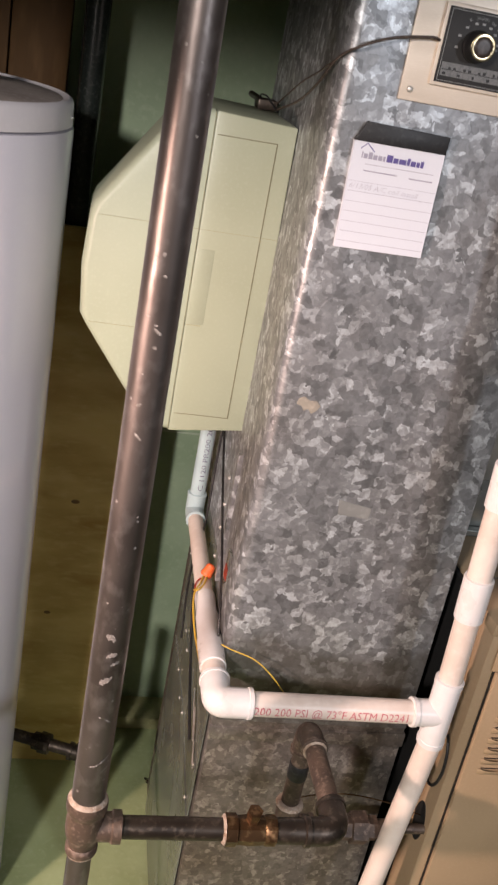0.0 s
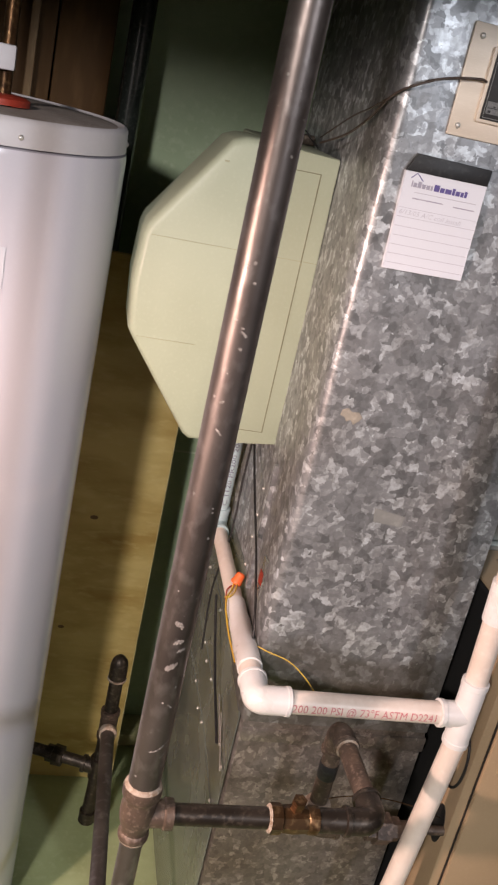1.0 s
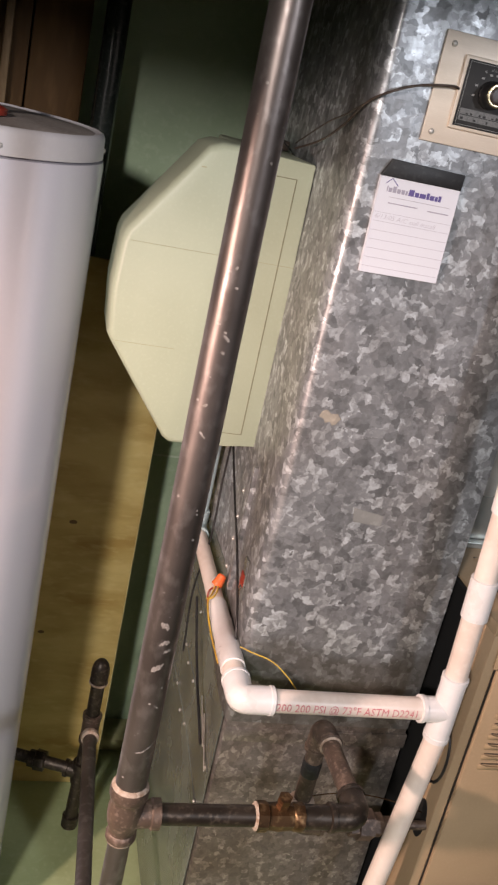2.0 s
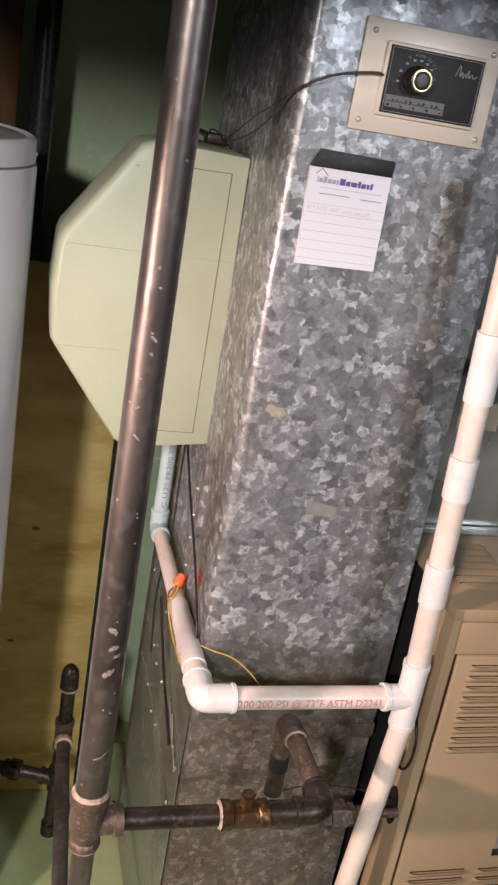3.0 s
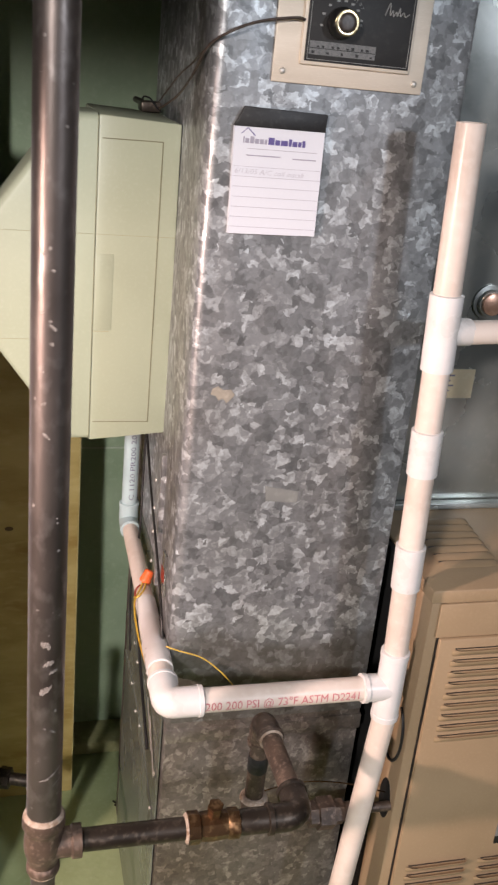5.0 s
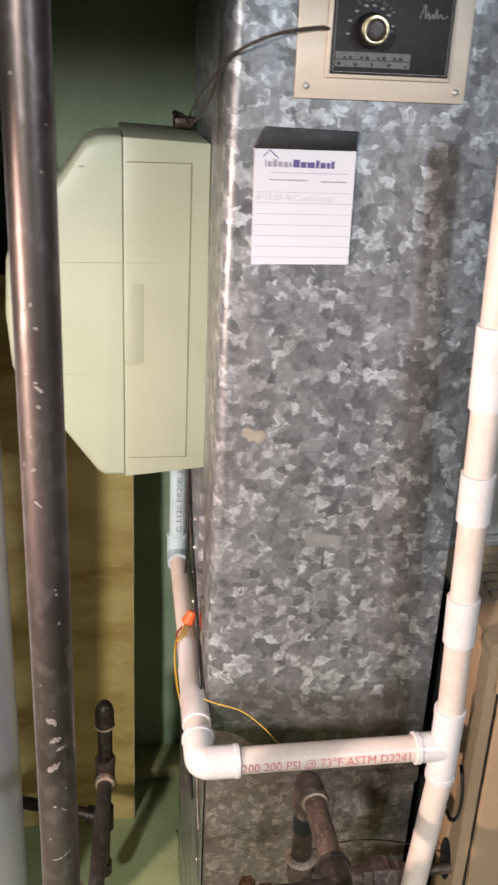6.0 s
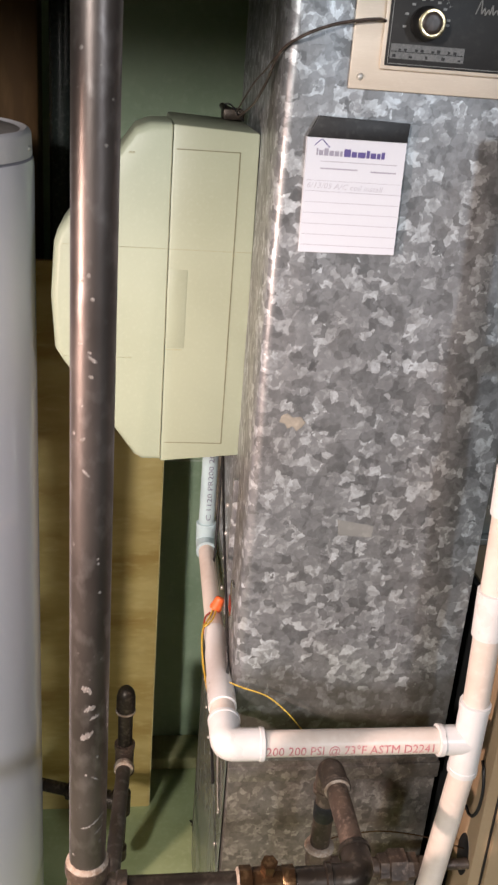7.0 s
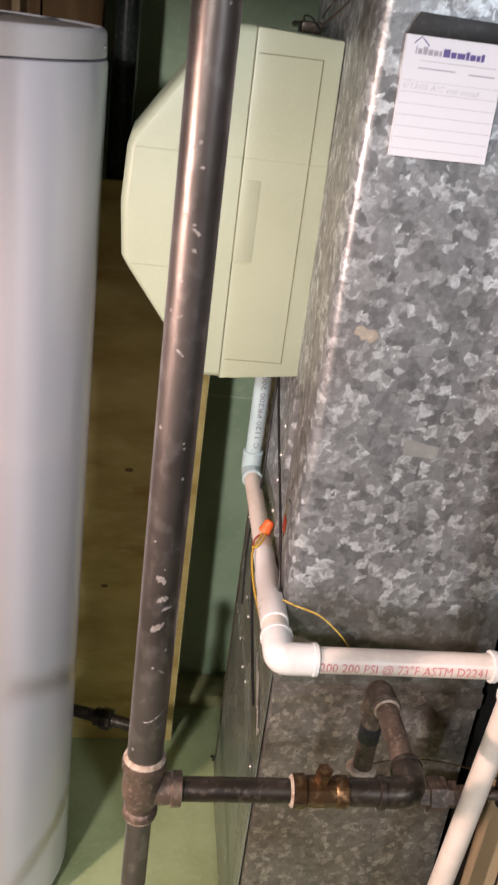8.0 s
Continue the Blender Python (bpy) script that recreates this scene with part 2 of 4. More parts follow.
WIRE = material("brown_cable", (0.06, 0.04, 0.03), (0.04, 0.025, 0.02), (0.1, 0.07, 0.05), 0.5)
STICKER = material("cream_sticker", (0.62, 0.53, 0.36), (0.56, 0.47, 0.31), (0.66, 0.58, 0.42), 0.6)
STAIN = material("dried_glue_smear", (0.31, 0.28, 0.23), (0.20, 0.185, 0.165), (0.38, 0.34, 0.28), 0.7)
# near-zero black that paints the deep shade of a gap
VOID = material("black_gap_shade", (0.003, 0.003, 0.003), (0.002, 0.002, 0.002), (0.004, 0.004, 0.004), 0.95)
GREY = material("grey_plastic_pole", (0.025, 0.032, 0.03), (0.015, 0.02, 0.018), (0.05, 0.06, 0.055), 0.22)


# ---- helpers for shapes ----
ORIGIN = {}


def thing(name, base, label, category, group="", kind=""):
    """An Empty at the base of a thing, which carries its parts."""
    ob = new(name)
    ob.empty_display_size = 0.05
    ob.location = base
    ORIGIN[ob.name] = Vector(base)
    return tagged(ob, label, category, group, kind)


def mesh_of(bm, name, mat, sharp=38):
    bmesh.ops.recalc_face_normals(bm, faces=bm.faces)
    me = bpy.data.meshes.new(name)
    bm.to_mesh(me)
    bm.free()
    me.materials.append(mat)
    for p in me.polygons:
        p.use_smooth = True
    me.set_sharp_from_angle(angle=radians(sharp))
    return me


def part(name, bm, mat, parent, label=""):
    """One mesh, built in world places, under a thing or a part of it."""
    o = ORIGIN[parent.name]
    bmesh.ops.translate(bm, verts=bm.verts, vec=-o)
    ob = new(name, mesh_of(bm, name, mat))
    ob.parent = parent
    ORIGIN[ob.name] = o
    return tagged(ob, label)


def piece(name, me, m, parent, label=""):
    """A part that shares its mesh with others, at the pose m in the world."""
    ob = new(name, me)
    ob.parent = parent
    ob.matrix_basis = Matrix.Translation(-ORIGIN[parent.name]) @ m
    return tagged(ob, label)


def solid(name, bm, mat, label, category="", kind=""):
    """A thing or a piece of the setting of one mesh."""
    ob = new(name, mesh_of(bm, name, mat))
    ORIGIN[ob.name] = Vector((0, 0, 0))
    return tagged(ob, label, category, "", kind)


def box(x0, x1, y0, y1, z0, z1, bevel=0.0, segments=2, bm=None):
    bm = bm or bmesh.new()
    r = bmesh.ops.create_cube(bm, size=1)
    for v in r["verts"]:
        v.co = Vector(((x0 + x1) / 2 + v.co.x * (x1 - x0), (y0 + y1) / 2 + v.co.y * (y1 - y0), (z0 + z1) / 2 + v.co.z * (z1 - z0)))
    if bevel:
        edges = list({e for v in r["verts"] for e in v.link_edges})
        bmesh.ops.bevel(bm, geom=edges, offset=bevel, segments=segments, affect="EDGES", profile=0.5)
    return bm


def prism(poly, axis, c0, c1, bevel=0.0, bm=None):
    """A polygon in the two other axes, drawn out along one axis from c0 to c1."""
    bm = bm or bmesh.new()
    i = "xyz".index(axis)
    put = lambda a, b, c: Vector({0: (c, a, b), 1: (a, c, b), 2: (a, b, c)}[i])
    lo, hi = [bm.verts.new(put(a, b, c0)) for a, b in poly], [bm.verts.new(put(a, b, c1)) for a, b in poly]
    fs = [bm.faces.new(lo), bm.faces.new(hi[::-1])]
    for k in range(len(poly)):
        fs.append(bm.faces.new((lo[k - 1], lo[k], hi[k], hi[k - 1])))
    if bevel:
        bmesh.ops.bevel(bm, geom=list({e for f in fs for e in f.edges}), offset=bevel, segments=2, affect="EDGES", profile=0.5)
    return bm


def lathe(start, way, profile, n=28, bm=None):
    """Rings of (distance along the way, radius), closed at both ends."""
    bm = bm or bmesh.new()
    q = Vector(way).normalized().to_track_quat("Z", "Y").to_matrix()
    rings = []
    for s, r in profile:
        rings.append([bm.verts.new(Vector(start) + q @ Vector((r * math.cos(2 * math.pi * k / n), r * math.sin(2 * math.pi * k / n), s))) for k in range(n)])
    for a, b in zip(rings, rings[1:]):
        for k in range(n):
            bm.faces.new((a[k - 1], a[k], b[k], b[k - 1]))
    bm.faces.new(rings[0]), bm.faces.new(rings[-1][::-1])
    return bm


def tube(points, r, n=20, bend=0.0, steps=6, bm=None):
    """A round bar along points; bend rounds its corners."""
    bm = bm or bmesh.new()
    pts = [Vector(p) for p in points]
    path = [pts[0]]
    for a, b, c in zip(pts, pts[1:], pts[2:]):
        if bend:
            p, q = b + (a - b).normalized() * bend, b + (c - b).normalized() * bend
            for k in range(steps + 1):
                u = k / steps
                path.append(p * (1 - u) ** 2 + b * 2 * u * (1 - u) + q * u * u)
        else:
            path.append(b)
    path.append(pts[-1])
    rings, side = [], None
    for k, p in enumerate(path):
        d = (path[min(k + 1, len(path) - 1)] - path[max(k - 1, 0)]).normalized()
        if side is None:
            side = d.orthogonal().normalized()
        side = (side - d * side.dot(d)).normalized()
        up = d.cross(side)
        rings.append([bm.verts.new(p + (side * math.cos(2 * math.pi * j / n) + up * math.sin(2 * math.pi * j / n)) * r) for j in range(n)])
    for a, b in zip(rings, rings[1:]):
        for j in range(n):
            bm.faces.new((a[j - 1], a[j], b[j], b[j - 1]))
    bm.faces.new(rings[0]), bm.faces.new(rings[-1][::-1])
    return bm


def curve_points(points, steps=8):
    """A smooth line through points (Catmull-Rom)."""
    p = [Vector(q) for q in points]
    p = [p[0] * 2 - p[1]] + p + [p[-1] * 2 - p[-2]]
    out = []
    for a, b, c, d in zip(p, p[1:], p[2:], p[3:]):
        for k in range(steps):
            u = k / steps
            out.append(0.5 * (2 * b + (c - a) * u + (2 * a - 5 * b + 4 * c - d) * u * u + (3 * b - a - 3 * c + d) * u ** 3))
    return out + [p[-2]]


def letters(text, size):
    """The built-in font as flat vertices and faces, from the left at height 0."""
    data = bpy.data.curves.new("letters", "FONT")
    data.body, data.size, data.resolution_u = text, size, 2
    ob = bpy.data.objects.new("letters", data)
    scene.collection.objects.link(ob)
    me = bpy.data.meshes.new_from_object(ob.evaluated_get(bpy.context.evaluated_depsgraph_get()))
    bm = bmesh.new()
    bm.from_mesh(me)
    bpy.data.objects.remove(ob)
    bpy.data.curves.remove(data)
    bpy.data.meshes.remove(me)
    return bm


def on_face(bm, x, y, z, lean=0.0):
    """Lays flat letters on a face that looks towards -y."""
    c, s = math.cos(radians(lean)), math.sin(radians(lean))
    for v in bm.verts:
        a, b = v.co.x, v.co.y
        v.co = Vector((x + a * c - b * s, y, z + a * s + b * c))
    return bm


screw_bm = lathe((0, 0, 0), (0, -1, 0), [(0, 0.0036), (0.0008, 0.0036), (0.0022, 0.0026), (0.0028, 0.0012)], 12)
SCREW_FRONT = mesh_of(screw_bm, "screw", SCREW)
SCREW_SIDE = mesh_of(lathe((0, 0, 0), (-1, 0, 0), [(0, 0.0032), (0.001, 0.0032), (0.0022, 0.0024), (0.003, 0.0011)], 10), "screw", SCREW)


# ---- the room ----
X0, X1, Y0, Y1, TOP = -1.9, 2.2, -2.4, 1.915, 2.50
solid("floor", box(X0, X1, Y0, Y1 + 0.15, -0.12, 0), FLOOR, "worn green painted concrete basement floor", "floor", "structure")
solid("ceiling", box(X0 - 0.12, X1 + 0.12, Y0 - 0.12, Y1 + 0.15, TOP, TOP + 0.1), WOOD, "dark wooden basement ceiling boards", "ceiling", "structure")
solid("wall_north", box(X0, X1, Y1, Y1 + 0.15, 0, TOP), GREEN, "green painted concrete foundation wall", "wall", "structure")
# unseen beam, added to block the lamps from the top of the back wall
solid("shade_beam", box(X0, X1, 0.15, 0.23, 1.880, TOP, 0.004), WOOD, "unseen timber beam added to shade the upper wall", "joist", "structure")
# three unseen walls close the room and keep its bounce light low
solid("wall_south", box(X0, X1, Y0 - 0.12, Y0, 0, TOP), WALL, "unseen dark wall that keeps bounce light low", "wall", "structure")
solid("wall_west", box(X0 - 0.12, X0, Y0, Y1, 0, TOP), WALL, "unseen dark wall that keeps bounce light low", "wall", "structure")
solid("wall_east", box(X1, X1 + 0.12, Y0, Y1, 0, TOP), WALL, "unseen dark wall that keeps bounce light low", "wall", "structure")

solid("footing", box(X0, X1, 1.829, Y1 - 0.002, 0.002, 0.036, 0.004), LEDGE, "olive painted ledge along the foot of the wall", "ledge", "structure")

solid("wall_seam", box(0.10, 0.34, Y1 - 0.0015, Y1 + 0.001, 0.772, 0.776), SEAM, "pale form seam across the green wall", "seam", "structure")

# brown board panelling behind the water heater
panelling = thing("board_panelling", (-0.5, 1.84, 0), "old brown wooden board panelling behind the water heater", "panelling", kind="structure")
for k in range(6):
    x = -0.055 - 0.105 * k
    part("board", box(x - 0.102, x, 1.825 + 0.004 * (k % 2), 1.913, 0.02, 2.45, 0.003), WOOD, panelling)
strip = solid("wood_strip", box(-0.205, -0.190, 1.80, 1.823, 1.0, 2.45, 0.003), BATTEN, "thin brown wooden strip on the brown boards", "strip")
solid("vent_pipe", lathe((-0.012, 1.80, 0), (0, 0, 1), [(0, 0.022), (2.45, 0.022)], 24), GREY, "glossy black vertical pipe at the wall", "pipe")

board = thing("plywood_board", (-0.2, 1.73, 0), "yellowish plywood sheet leaning on the wall from the floor", "plywood board")
face, rim = box(-0.62, 0.1825, 1.715, 1.7285, 0, 1.228, 0.0015), box(0.1826, 0.1846, 1.716, 1.7275, 0.002, 1.226)
for v in face.verts[:] + rim.verts[:]:
    v.co.y += 0.046 * v.co.z / 1.23
    v.co.x += 0.002 * v.co.z / 1.23
part("face", face, PLY, board)
part("edge", rim, PLY_EDGE, board, "pale layered plywood edge")
for x, z, r in ((0.045, 0.67, 0.0055), (0.012, 0.40, 0.0045)):
    knot = lathe((x, 1.7156 + 0.046 * z / 1.23, z), (0, -1, 0), [(0, r), (0.0007, r * 0.9), (0.0009, r * 0.5)], 14)
    for v in knot.verts:
        v.co.x = x + (v.co.x - x) * 1.7
    part("knot", knot, BATTEN, board, "dark wood knot")

scrap = bmesh.new()
for k in range(5):
    tube(curve_points([(0.288 + 0.003 * k, 1.64 - 0.012 * k, 0.002), (0.281 + 0.004 * k, 1.648 - 0.010 * k, 0.010 + 0.003 * (k % 2)), (0.274 + 0.003 * k, 1.665 - 0.012 * k, 0.003)]), 0.0022, 6, bm=scrap)
solid("scrap", scrap, IRON_DARK, "small dark scrap of dirt on the green floor", "scrap")

# ---- return duct ----
L0, L1, R0, F = 0.253, 0.270, 0.556, 1.063
duct = thing("return_air_duct", (0.4, 1.3, 0), "spangled galvanised sheet metal return air duct", "duct")
corner = [(L0 + 0.013 - 0.013 * math.sin(a), F + 0.013 - 0.013 * math.cos(a)) for a in np.linspace(1.25, 0.0, 7)]
part("upper_section", prism([(L1 - 0.002, 1.32), (L0 + 0.0025, 1.16), (L0 - 0.0004, F + 0.050), (L0 - 0.0005, F + 0.028)] + corner + [(R0 - 0.006, F), (R0 - 0.0015, F + 0.0015), (R0, F + 0.006), (R0, 1.56), (L1, 1.56)], "z", 0.704, TOP), ZINC, duct)
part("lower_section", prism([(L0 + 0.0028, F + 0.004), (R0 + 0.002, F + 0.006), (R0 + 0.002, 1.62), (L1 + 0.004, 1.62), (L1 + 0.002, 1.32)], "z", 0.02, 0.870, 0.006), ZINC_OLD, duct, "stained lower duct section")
# thin added sheet; its dark colour carries the side's shade and reflected green
part("side_shade", prism([(0.2528, 1.082), (0.2670, 1.32), (0.2690, 1.56), (0.2708, 1.56), (0.2688, 1.32), (0.2546, 1.082)], "z", 0.02, 0.842, 0.0), DARK_SHEET, duct, "added dark sheet with the side's shade in its colour")
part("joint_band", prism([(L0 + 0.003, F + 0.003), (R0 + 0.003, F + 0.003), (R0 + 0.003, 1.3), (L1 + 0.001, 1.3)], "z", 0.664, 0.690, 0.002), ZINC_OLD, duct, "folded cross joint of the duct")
def side_x(y):
    """The face of the duct's side at the depth y."""
    return 0.2528 + 0.0142 * (y - 1.082) / 0.238 if y < 1.32 else 0.2670 + 0.0020 * (y - 1.32) / 0.24


for z, places in ((0.578, (1.104, 1.152, 1.333, 1.397, 1.440)), (0.484, (1.126, 1.330, 1.382, 1.445)), (0.700, (1.385, 1.54))):
    line = [(side_x(y) - 0.0016, y) for y in (1.085, 1.32, 1.56)] + [(side_x(y) + 0.001, y) for y in (1.56, 1.32, 1.085)]
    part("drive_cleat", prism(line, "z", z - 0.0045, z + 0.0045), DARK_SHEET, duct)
    for y in places:
        piece("screw", SCREW_SIDE, pose(side_x(y) - 0.0015, y, z + 0.008 * math.sin(40 * y)), duct)
for a, b in (((1.235, 0.620), (1.150, 0.586)), ((1.190, 0.618), (1.104, 0.572))):
    part("tie_wire", tube([(side_x(a[0]) - 0.003, a[0], a[1]), (side_x(b[0]) - 0.003, b[0], b[1])], 0.0011, 8), SCREW, duct, "bright steel tie wire")
part("standing_seam", box(0.2530, 0.264, 1.210, 1.219, 0.845, 1.06, 0.001), ZINC, duct)
for z in (0.875, 0.925, 0.965, 1.01):
    piece("screw", SCREW_SIDE, pose(0.2512, 1.235, z), duct)
part("glue_smear", prism([(0.283, 1.214), (0.290, 1.217), (0.297, 1.212), (0.306, 1.213), (0.312, 1.206), (0.308, 1.200), (0.302, 1.195), (0.297, 1.201), (0.291, 1.198), (0.288, 1.204), (0.281, 1.206)], "y", F - 0.0006, F + 0.001), STAIN, duct, "dried tan glue smear")
part("tape_patch", prism([(0.365, 1.079), (0.412, 1.070), (0.411, 1.054), (0.368, 1.057)], "y", F - 0.0005, F + 0.001), TAPE, duct, "pale patch of old tape")

tag = thing("warning_tag", (0.252, 1.13, 0.90), "small silver tag with a red centre on the duct side", "tag")
part("plate", box(0.2495, 0.2535, 1.120, 1.142, 0.880, 0.945, 0.001), ZINC_DULL, tag)
part("red_centre", box(0.2485, 0.2494, 1.122, 1.140, 0.902, 0.922), RED, tag, "faded red patch")

# ---- humidistat ----
hs = thing("humidistat", (0.41, F, 1.575), "champagne metal humidistat plate with a black dial panel", "humidistat")
part("faceplate", box(0.319, 0.498, F - 0.004, F - 0.0002, 1.575, 1.701, 0.0015), PLATE, hs)
part("raised_frame", box(0.348, 0.478, F - 0.009, F - 0.0041, 1.5955, 1.679, 0.002), PLATE, hs)
dial = part("dial_panel", box(0.352, 0.475, F - 0.0105, F - 0.0091, 1.5995, 1.675, 0.0006), PANEL, hs, "black dial panel")
rim = bmesh.new()
for a, b, c, d in ((0.3545, 0.4725, 1.6725, 1.6730), (0.3545, 0.4725, 1.6015, 1.6020), (0.3545, 0.3550, 1.602, 1.673), (0.4720, 0.4725, 1.602, 1.673)):
    box(a, b, F - 0.0111, F - 0.0106, c, d, bm=rim)
part("border_line", rim, SILVER, dial)
KX, KZ = 0.390, 1.6405
knob = part("knob", lathe((KX, F - 0.0106, KZ), (0, -1, 0), [(0, 0.0165), (0.004, 0.0165), (0.006, 0.0145), (0.018, 0.0130), (0.018, 0.0118)]), BLACK, hs, "black control knob")
part("knob_cap", lathe((KX, F - 0.0290, KZ), (0, -1, 0), [(0, 0.0104), (0.0018, 0.0104), (0.0026, 0.0092), (0.0028, 0.006)]), KNOB, knob, "dark brown centre")
part("knob_ring", lathe((KX, F - 0.0300, KZ), (0, -1, 0), [(0, 0.0135), (0.0012, 0.0138), (0.0016, 0.0128), (0.0014, 0.0105), (0.0004, 0.0100)]), GOLD, knob, "polished brass ring")
part("pointer", box(KX + 0.0165, KX + 0.0235, F - 0.0125, F - 0.0107, KZ - 0.0012, KZ + 0.0012, 0.0004), SILVER, knob)
arc = bmesh.new()
for k, ch in enumerate("% HUMIDITY"):
    if ch == " ":
        continue
    a = radians(122 - k * 9.0)
    b = letters(ch, 0.0046)
    on_face(b, KX + 0.0262 * math.cos(a), F - 0.0109, KZ + 0.0262 * math.sin(a), math.degrees(a) - 90)
    me = bpy.data.meshes.new("arc")
    b.to_mesh(me)
    b.free()
    arc.from_mesh(me)
    bpy.data.meshes.remove(me)
part("dial_lettering", arc, SILVER, dial)
marks = bmesh.new()
for deg in (190, 160, 132, 105, 84, 62, 40, 12):
    a = radians(deg)
    x, z = KX + 0.0225 * math.cos(a), KZ + 0.0225 * math.sin(a)
    box(x - 0.0018, x + 0.0018, F - 0.0110, F - 0.0106, z - 0.0011, z + 0.0011, bm=marks)
part("scale_marks", marks, SILVER, dial)
table = part("printed_table", box(0.3565, 0.4335, F - 0.0109, F - 0.0106, 1.6065, 1.6205), TABLE, dial, "small unreadable printed table")
part("table_line", box(0.3572, 0.4328, F - 0.0112, F - 0.01095, 1.6128, 1.6136), PANEL, table)
for k in range(13):
    x = 0.3590 + 0.0057 * k
    z = 1.6140 if k % 3 else 1.6078
    part("table_bar", box(x, x + random.uniform(0.0018, 0.0038), F - 0.0112, F - 0.01095, z, z + random.uniform(0.0015, 0.0032)), PANEL, table)
script = tube(curve_points([(0.4390, F - 0.0108, 1.653), (0.4440, F - 0.0108, 1.666), (0.4450, F - 0.0108, 1.654), (0.4478, F - 0.0108, 1.659), (0.4490, F - 0.0108, 1.653), (0.4520, F - 0.0108, 1.658), (0.4535, F - 0.0108, 1.654), (0.4560, F - 0.0108, 1.662), (0.4570, F - 0.0108, 1.654), (0.4605, F - 0.0108, 1.658), (0.4630, F - 0.0108, 1.654), (0.4680, F - 0.0108, 1.657)]), 0.0006, 6)
part("maker_mark", script, SILVER, dial, "slanted silver squiggle")
for x, z in ((0.331, 1.687), (0.486, 1.685), (0.330, 1.587), (0.487, 1.586)):
    piece("screw", SCREW_FRONT, pose(x, F - 0.004, z), hs)
cable = thing("sensor_cable", (0.3, F, 1.62), "thin brown cable from the humidistat round the duct corner", "cable")
part("sheath", tube(curve_points([(0.349, F - 0.009, 1.640), (0.338, F - 0.012, 1.641), (0.30, F - 0.012, 1.634), (0.268, F - 0.013, 1.621), (0.249, F + 0.012, 1.604), (0.246, 1.14, 1.572), (0.244, 1.22, 1.545), (0.240, 1.33, 1.522)]), 0.0015, 10), WIRE, cable)
part("second_core", tube(curve_points([(0.262, F - 0.010, 1.618), (0.247, F + 0.02, 1.60), (0.243, 1.13, 1.585), (0.240, 1.20, 1.568), (0.236, 1.32, 1.53)]), 0.0010, 8), WIRE, cable)

# ---- notepad ----
pad = thing("notepad", (0.335, F, 1.407), "white ruled notepad with a black binding stuck on the duct", "notepad")
QY = F - 0.0065
sheets = part("paper_block", prism([(0.2835, 1.407), (0.389, 1.408), (0.3875, 1.5255), (0.2815, 1.5255)], "y", QY, F - 0.0003), PAPER, pad)
part("binding", prism([(0.281, 1.5257), (0.3878, 1.5257), (0.3885, 1.545), (0.292, 1.547)], "y", QY - 0.0012, F - 0.0003, 0.0006), BLACK, pad, "torn black paper binding")
for k in range(6):
    z = 1.4715 - 0.0113 * k
    part("ruled_line", box(0.2845, 0.3870, QY - 0.0004, QY + 0.0002, z, z + 0.0005), RULE, sheets)
part("letterhead_line", box(0.2842, 0.3865, QY - 0.0004, QY + 0.0002, 1.4825, 1.4829), RULE, sheets)
for a, b, z0, z1, m in ((0.298, 0.380, 1.5020, 1.5028, RULE), (0.298, 0.338, 1.4945, 1.4958, PENCIL), (0.352, 0.380, 1.4935, 1.4948, PENCIL)):
    part("letterhead_bar", box(a, b, QY - 0.0004, QY + 0.0002, z0, z1), m, sheets)
WIDE = (0.0014, 0.0044, 0.0046, 0.0046, 0.0046, 0.0026, 0.0070, 0.0056, 0.0082, 0.0034, 0.0056, 0.0038, 0.0034)
TALL = (0.0070, 0.0052, 0.0074, 0.0052, 0.0052, 0.0052, 0.0078, 0.0056, 0.0056, 0.0078, 0.0056, 0.0056, 0.0072)
x = 0.2925
for k, (w, h) in enumerate(zip(WIDE, TALL)):
    z = 1.5082 - 0.0085 * (x - 0.2925)
    part("letterhead_bar", box(x, x + w, QY - 0.0004, QY + 0.0002, z, z + h), PENCIL if k < 6 else PURPLE, sheets)
    x += w + 0.0011 + 0.0005 * (k == 5)
part("roof_mark", tube([(0.290, QY, 1.5180), (0.297, QY, 1.5245), (0.306, QY, 1.5165)], 0.0006, 6), PURPLE, sheets)
note = letters("6/13/05 A/C coil install", 0.0082)
for v in note.verts:
    v.co.x = v.co.x * 1.08 + v.co.y * 0.25
part("handwriting", on_face(note, 0.2848, QY - 0.0003, 1.4752, -1.0), FAINT, sheets, "faint grey handwriting")

# ---- humidifier on the duct side ----
HY0, HY1 = 1.285, 1.50
hum = thing("furnace_humidifier", (0.15, 1.45, 1.053), "cream plastic furnace humidifier with chamfered housing", "humidifier")
part("rear_housing", prism([(0.1545, 1.053), (0.2685, 1.0645), (0.2645, 1.507), (0.1545, 1.512)], "y", HY0, HY1, 0.0035), CREAM, hum)
COVER = [(0.1535, 1.053), (0.129, 1.053), (0.118, 1.060), (0.018, 1.198), (0.008, 1.214), (0.003, 1.285), (0.007, 1.356), (0.0115, 1.371), (0.108, 1.5045), (0.126, 1.512), (0.1535, 1.513)]
bm, rings = bmesh.new(), []
for y, k in ((HY0 + 0.0006, 0.010), (HY0 + 0.0030, 0.0045), (HY0 + 0.0085, 0.0012), (HY0 + 0.016, 0.0), (HY0 + 0.125, 0.002), (HY0 + 0.135, 0.012)):
    rings.append([bm.verts.new((x + k * (0.1535 - x) / 0.15, y, z + k * (1.283 - z) / 0.23)) for x, z in COVER])
for a, b in zip(rings, rings[1:]):
    for q in range(len(COVER)):
        bm.faces.new((a[q - 1], a[q], b[q], b[q - 1]))
